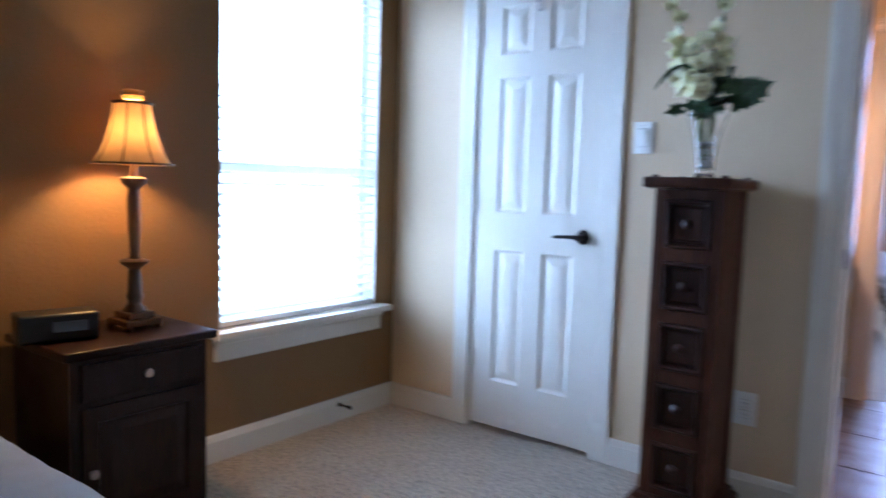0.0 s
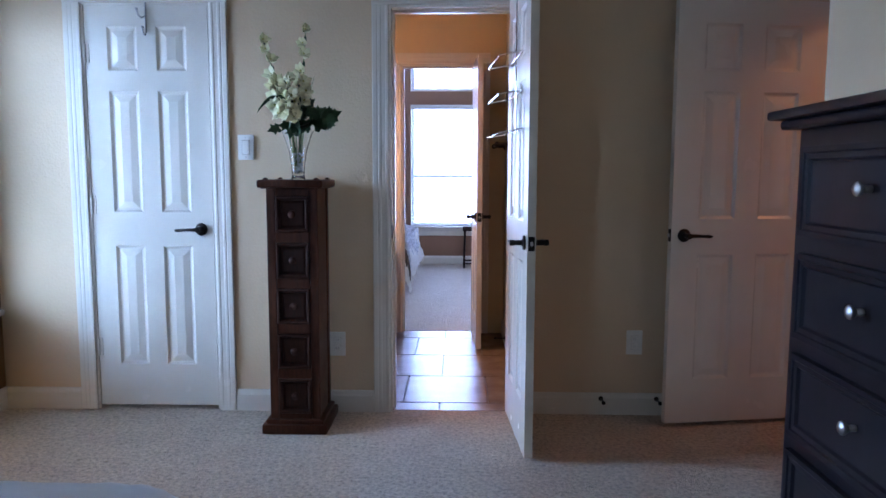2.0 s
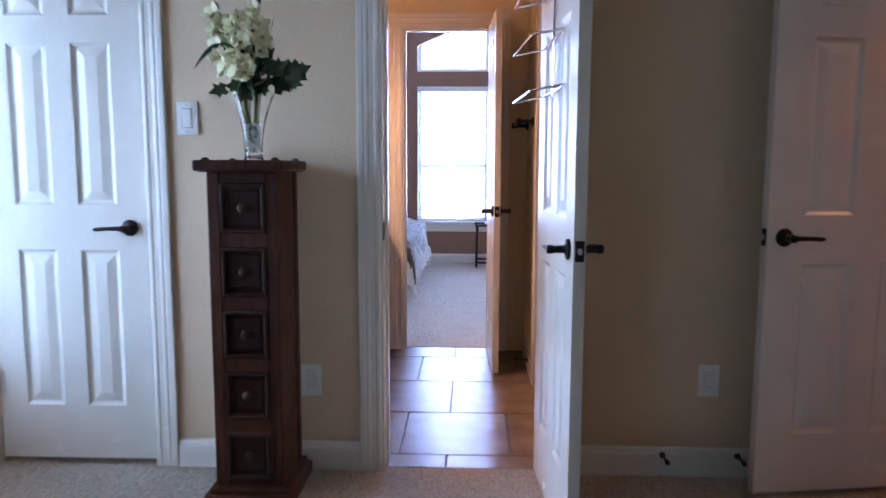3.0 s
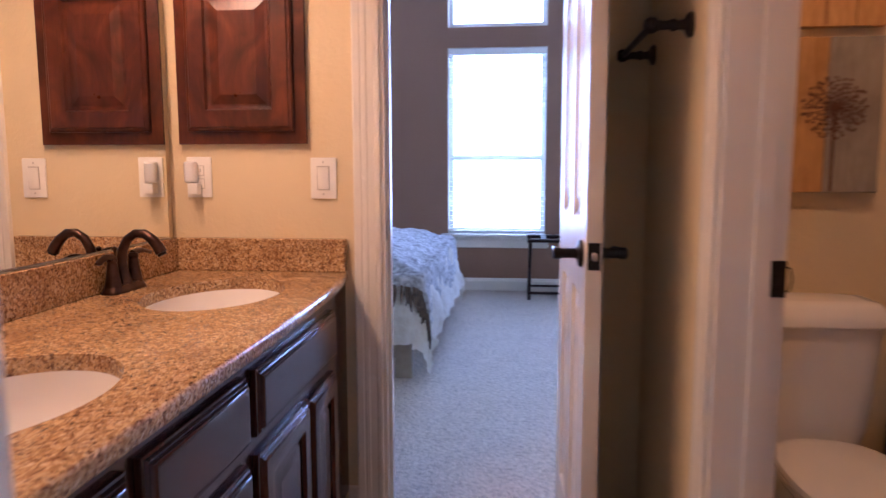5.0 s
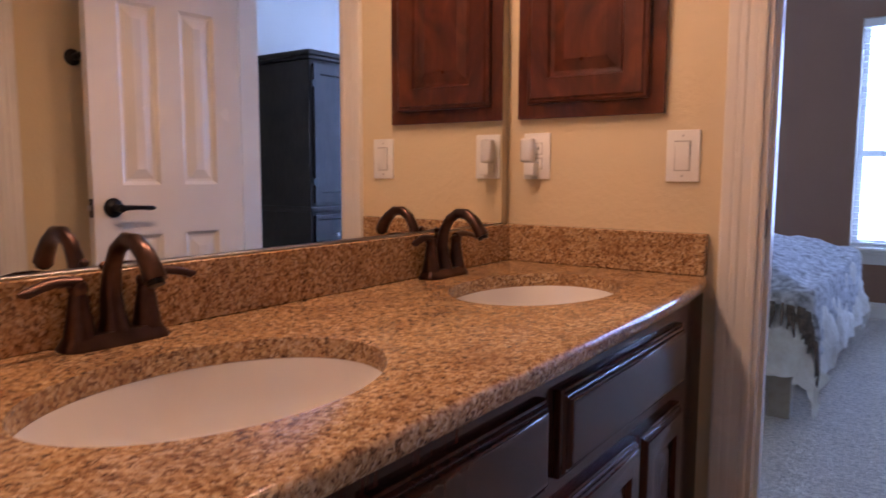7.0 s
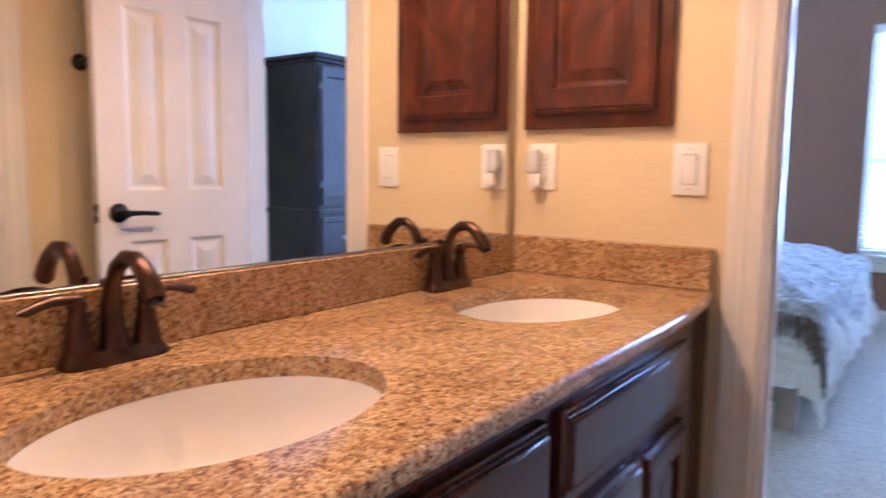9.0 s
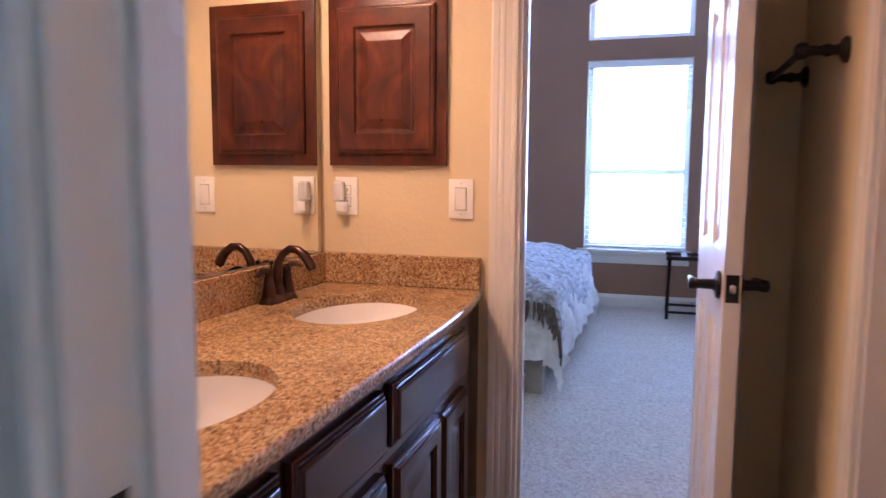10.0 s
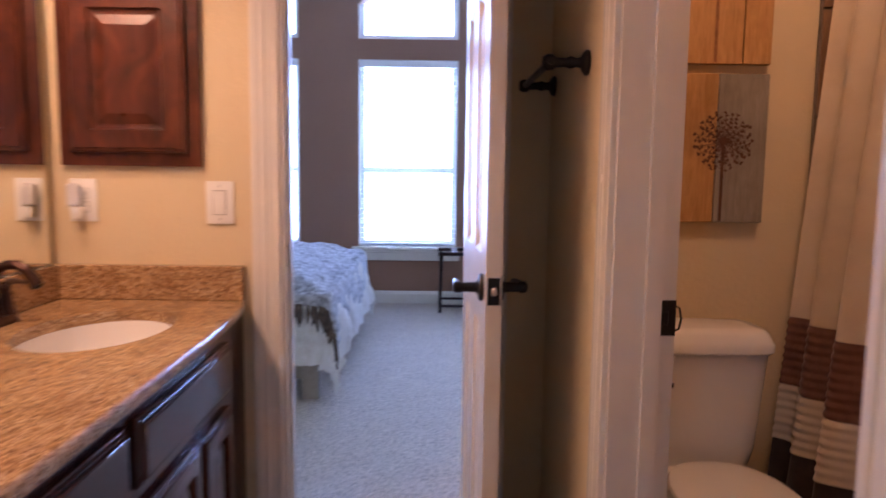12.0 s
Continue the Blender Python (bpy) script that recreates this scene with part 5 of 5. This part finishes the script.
# two plank pictures above the toilet
for k, (z0, z1) in enumerate(((1.048, 1.471), (1.498, 1.921))):
    art = thing("plank_picture", pose(1.512, YB, z0), "square plank picture with a dark dandelion seed head" if k == 0 else "square plank picture of amber boards with dark florets", "picture", "plank pictures")
    h = z1 - z0
    for a, b, m_ in (((-0.42, -0.29, art_wood), (-0.288, -0.145, art_wood), (-0.143, 0.0, art_grey)) if k == 0 else ((-0.42, -0.26, art_wood), (-0.258, -0.082, art_wood), (-0.080, 0.0, art_wood))):
        part("plank", soft_box(a, b, -0.03, -0.001, 0.0, h, 0.0015, 1), m_, art)
    random.seed(21 + k)
    for fx, fz, fr in (((-0.124, 0.232, 0.082), (-0.33, 0.20, 0.065)) if k == 0 else ((-0.31, 0.17, 0.07), (-0.16, 0.30, 0.06))):
        bm = bmesh.new()

        def stroke(x, z, a, ln, w0, w1):
            ca, sa = math.cos(a), math.sin(a)
            q = [(x - sa * w0, z + ca * w0), (x + sa * w0, z - ca * w0), (x + ca * ln + sa * w1, z + sa * ln - ca * w1), (x + ca * ln - sa * w1, z + sa * ln + ca * w1)]
            if all(-0.42 < p[0] < 0 and 0 < p[1] < h for p in q):
                y = -0.0306 - random.uniform(0, 0.0006)
                bm.faces.new([bm.verts.new((p[0], y, p[1])) for p in q])

        for n in range(120 if fr > 0.08 else 44):
            a = n * 2.39996 + random.uniform(-0.1, 0.1)
            r = fr * math.sqrt((n + 6) / (126 if fr > 0.08 else 50))
            stroke(fx, fz, a, r, 0.0006, 0.0005)
            x, z = fx + r * math.cos(a), fz + r * math.sin(a)
            for b in (-0.8, -0.4, 0.0, 0.4, 0.8):
                stroke(x, z, a + b + random.uniform(-0.15, 0.15), random.uniform(0.005, 0.0095), 0.0008, 0.0019)
        box(bm, fx - 0.0045, fx + 0.0045, -0.0308, -0.0302, 0.004, fz)
        part("seed_head", bm, art_ink if fr > 0.08 else art_ink_faint, art, "dark brown printed seed head" if fr > 0.08 else "faint brown printed seed head", smooth=False)

# bathtub and shower curtain
tubm = loft([(0.36, 2.49, 4.185, 0.0, 0.2), (0.37, 2.485, 4.188, 0.40, 0.2), (0.37, 2.485, 4.188, 0.43, 0.2), (0.30, 2.55, 4.12, 0.43, 0.35), (0.27, 2.60, 4.06, 0.2, 0.4)])
single("bathtub", moved(tubm, pose(2.045, 0, 0)), porcelain, "white alcove bathtub behind a shower curtain", "bathtub")
structure("wall_tiles", soft_box(1.655, 2.42, YB - 0.012, YB - 0.0005, 0.44, 2.3, 0.001, 1), grout, "brown stone tile surround of the tub", "wall tiles")
tiles_wall = bpy.data.objects["wall_tiles"]
_me = finish(soft_box(-0.088, 0.088, -0.006, 0.0, -0.148, 0.148, 0.0015, 1), "tile", wall_tile)
for i in range(4):
    for j in range(6):
        t_ = new("tile", _me)
        t_.location, t_.parent = (1.747 + i * 0.182, YB - 0.0125, 0.60 + j * 0.302), tiles_wall
cu = thing("shower_curtain", pose(1.680, 3.38, 0), "cream shower curtain with brown ribbed bands at the hem", "shower curtain")


def drape(z0, z1, ribs=0.0, lift=0.0):
    bm = bmesh.new()
    ny, nz = 180, max(4, int((z1 - z0) / 0.02))
    if ribs:
        nz = int((z1 - z0) / 0.006)
    rows = []
    for i in range(nz + 1):
        z = z0 + (z1 - z0) * i / nz
        row = []
        for j in range(ny + 1):
            y = -0.72 + 1.44 * j / ny
            amp = 0.030 + 0.012 * math.sin(y * 5.1)
            x = amp * math.sin(y * 2 * math.pi / 0.155 + 0.7 * math.sin(y * 7)) + 0.012 * math.sin(y * 23 + 1)
            x += -0.14 * max(0.0, 1 - z / 1.9) + lift
            x -= ribs * 0.5 * (1 + math.cos(z * 2 * math.pi / 0.024))
            row.append(bm.verts.new((x, y, z)))
        rows.append(row)
    for a, b in zip(rows, rows[1:]):
        for j in range(ny):
            bm.faces.new((a[j], a[j + 1], b[j + 1], b[j]))
    return bm


part("curtain_panel", drape(0.785, 1.87), curtain_cream, cu, "plain cream cloth")
part("top_band", drape(1.8705, 2.03, 0.004), curtain_brown, cu, "brown ribbed band")
part("brown_band", drape(0.59, 0.7845, 0.005), curtain_brown, cu, "brown ribbed band")
part("cream_band", drape(0.43, 0.5895, 0.005), curtain_cream, cu, "cream ribbed band")
part("hem_band", drape(0.10, 0.4295), curtain_dark, cu, "dark brown hem")
single("curtain_rod", tube([(1.680, YA2 + 0.002, 2.06), (1.680, YB - 0.002, 2.06)], 0.012, 14), bronze, "bronze shower curtain rod from wall to wall", "curtain rod")

# ---------- second bedroom ----------
BX0, BX1, BY0, BY1, BZ = -1.95, 0.005, 5.66, 7.40, 0.645
b2 = thing("far_bed", pose(0, 0, 0), "bed with a cream fleece comforter on a tan base", "bed")
part("bed_base", soft_box(BX0, -0.06, BY0 + 0.05, BY1 - 0.05, 0.10, 0.30, 0.02), box_cloth, b2)
for x in (-0.115, BX0 + 0.1):
    for y in (BY0 + 0.03, BY1 - 0.10):
        part("leg", soft_box(x, x + 0.09, y, y + 0.07, 0.0, 0.36, 0.008), box_cloth, b2)
part("mattress", soft_box(BX0, BX1 - 0.05, BY0 + 0.03, BY1 - 0.03, 0.3005, 0.56, 0.06, 4), quilt, b2)


def coverlet(x0, x1, y0, y1, top, drop, fall, puff, seed, side=1.0, drop_y=None, wave=0.035, edges=None):
    """A soft cover over the bed: flat on top, hanging over its +x end and both sides by drop metres."""
    bm = bmesh.new()
    nx, ny = 90, 90
    rows = []
    dy = drop if drop_y is None else drop_y
    ex, ey = x1 - x0 + drop, (y1 - y0) + 2 * dy
    for i in range(nx + 1):
        row = []
        for j in range(ny + 1):
            u, v = ex * i / nx, ey * j / ny - dy
            ox = max(0.0, u - (x1 - x0))
            oy = max(0.0, -v, v - (y1 - y0))
            sgn = -1 if v < 0 else 1
            x, y, z = x0 + min(u, x1 - x0), y0 + min(max(v, 0.0), y1 - y0), top
            hang = math.hypot(ox, oy * side)
            z -= max(0.0, hang - 0.05)
            r = min(hang, 0.10) / 0.10
            bulge = (math.sin(r * math.pi / 2)) * 0.06 + 0.09 * fall * max(0, hang - 0.1)
            rim = min(x1 - x0 - u, v, y1 - y0 - v) if hang == 0 else 0.0
            z -= 0.12 * max(0.0, 1 - max(0.0, rim) / 0.50) ** 2
            wob = wave * math.sin(18 * (u if oy > ox else v) + seed) * min(1, hang * 4)
            if ox > 0:
                x += bulge * (ox / (hang + 1e-6)) + (wob if ox >= oy else 0)
            if oy > 0:
                y += sgn * (bulge * (oy / (hang + 1e-6)) + (wob if oy > ox else 0))
            n = noise.fractal(Vector((u * 4.5 + seed, v * 4.5, seed)), 0.9, 2.0, 5)
            row.append(bm.verts.new((x + n * puff * 0.7, y + n * puff * 0.7, max(0.045, z + n * puff))))
        rows.append(row)
    for a, b in zip(rows, rows[1:]):
        for j in range(ny):
            bm.faces.new((a[j], a[j + 1], b[j + 1], b[j]))
    if edges is not None:
        edges += [[r[0].co.copy() for r in rows], [r[-1].co.copy() for r in rows]]
    bmesh.ops.solidify(bm, geom=bm.faces[:], thickness=0.02)
    return bm


part("comforter", coverlet(BX0 + 0.3, BX1 - 0.01, BY0, BY1, BZ + 0.0, 0.36, 2.2, 0.044, 3.0, 0.80, 0.44, 0.012), fleece, b2, "cream shaggy fleece comforter")
throw = thing("fur_throw", pose(0, 0, BZ), "grey-white faux-fur throw with a brown fringe", "throw blanket")
_hems = []
part("fur", moved(coverlet(-0.75, BX1 - 0.005, BY0 - 0.03, BY1 + 0.03, BZ + 0.05, 0.33, 0.9, 0.022, 9.0, 1.0, 0.11, 0.005, _hems), pose(0, 0, -BZ)), fur, throw, "grey-white fur face")
random.seed(4)
bm = bmesh.new()
for way, hem in ((Vector((0.2, -1, 0)), _hems[0]), (Vector((0.2, 1, 0)), _hems[1])):
    for k, (a, b) in enumerate(zip(hem, hem[1:])):
        for u in ((0.0, 0.5) if (b - a).length > 0.012 else (0.0,)):
            if random.random() < 0.42:
                continue
            p = a.lerp(b, u) + Vector((0, 0, 0.01 - BZ))
            ln = random.uniform(0.08, 0.13)
            o = way * random.uniform(0.010, 0.030)
            g = tube([p, p + o * 0.8 + Vector((0, 0, -0.45 * ln)), p + o + Vector((random.uniform(-0.012, 0.012), 0, -ln))], [0.006, random.uniform(0.008, 0.013), 0.003], 6)
            me = bpy.data.meshes.new("tmp")
            g.to_mesh(me)
            g.free()
            bm.from_mesh(me)
            bpy.data.meshes.remove(me)
tagged(part("fringe", bm, fur_brown, throw, "brown fur fringe"), kind="stuff")

# folding luggage rack under the window
lr = thing("luggage_rack", pose(0.62, 7.98, 0), "dark folding wooden luggage rack under the window", "luggage rack")
for y in (0.0, 0.36):
    for x in (0.0, 0.56):
        part("leg", tube([(x, y, 0.0), (x + 0.01, 0.36 - y, 0.50)], 0.014, 8), espresso, lr)
for y in (0.0, 0.36):
    part("top_rail", tube([(-0.02, y, 0.50), (0.60, y, 0.50)], 0.016, 8), espresso, lr)
    part("stretcher", tube([(0.0, y, 0.06), (0.57, y, 0.06)], 0.011, 8), espresso, lr)
for x in (0.12, 0.29, 0.46):
    part("strap", soft_box(x - 0.025, x + 0.025, -0.012, 0.372, 0.512, 0.517, 0.002, 1), curtain_dark, lr)

# armoire, front towards -x
ar = thing("armoire", pose(2.085, 6.40, 0, 0, 0, -90), "rustic grey-brown wooden armoire with a cornice", "armoire")
aw, ad, ah = 0.5, 0.53, 1.81
part("body", soft_box(-aw, aw, 0.004, ad, 0.08, ah, 0.004), rustic, ar)
part("plinth", soft_box(-aw - 0.02, aw + 0.02, -0.016, ad, 0.0, 0.0795, 0.008), rustic, ar)
part("cornice", soft_box(-aw - 0.02, aw + 0.02, -0.02, ad, ah + 0.0005, ah + 0.022, 0.006), rustic, ar)
part("crown", soft_box(-aw - 0.04, aw + 0.04, -0.04, ad, ah + 0.0225, ah + 0.058, 0.014, 3), rustic, ar)
part("waist_moulding", soft_box(-aw - 0.012, aw + 0.012, -0.012, ad, 0.76, 0.80, 0.006), rustic, ar)
for s in (-1, 1):
    a, b = (-aw + 0.03, -0.004) if s < 0 else (0.004, aw - 0.03)
    d = part("door", rings(bmesh.new(), a, b, 0.83, ah - 0.03, ((0, 0), (0, 0.018), (0.065, 0.018), (0.072, 0.008), (0.082, 0.008)), 0.0035, -1), rustic, ar, smooth=False)
    part("knob", moved(lathe(KNOB, 14), pose(s * 0.045, -0.014, 1.30, 90)), nickel, d, "brushed nickel knob")
    for z in (0.95, 1.62):
        part("strap_hinge", soft_box(s * (aw - 0.015) - 0.03, s * (aw - 0.015) + 0.012, -0.019, -0.0146, z, z + 0.05, 0.001, 1), black_metal, d)
for z0, z1 in ((0.12, 0.42), (0.45, 0.74)):
    d = part("drawer", rings(bmesh.new(), -aw + 0.03, aw - 0.03, z0, z1, ((0, 0), (0, 0.016), (0.03, 0.016), (0.036, 0.008), (0.044, 0.008)), 0.0035, -1), rustic, ar, smooth=False)
    for x in (-0.27, 0.27):
        part("knob", moved(lathe(KNOB, 14), pose(x, -0.008, (z0 + z1) / 2, 90)), nickel, d, "brushed nickel knob")
part("side_panel_frame", moved(rings(bmesh.new(), 0.02, ad - 0.01, 0.83, ah - 0.04, ((0, 0), (0, 0.012), (0.06, 0.012), (0.066, 0.004), (0.072, 0.004)), 0.0, -1), pose(-aw - 0.0005, 0, 0, 0, 0, -90) @ Matrix.Diagonal((-1, 1, 1, 1))), rustic, ar, smooth=False)
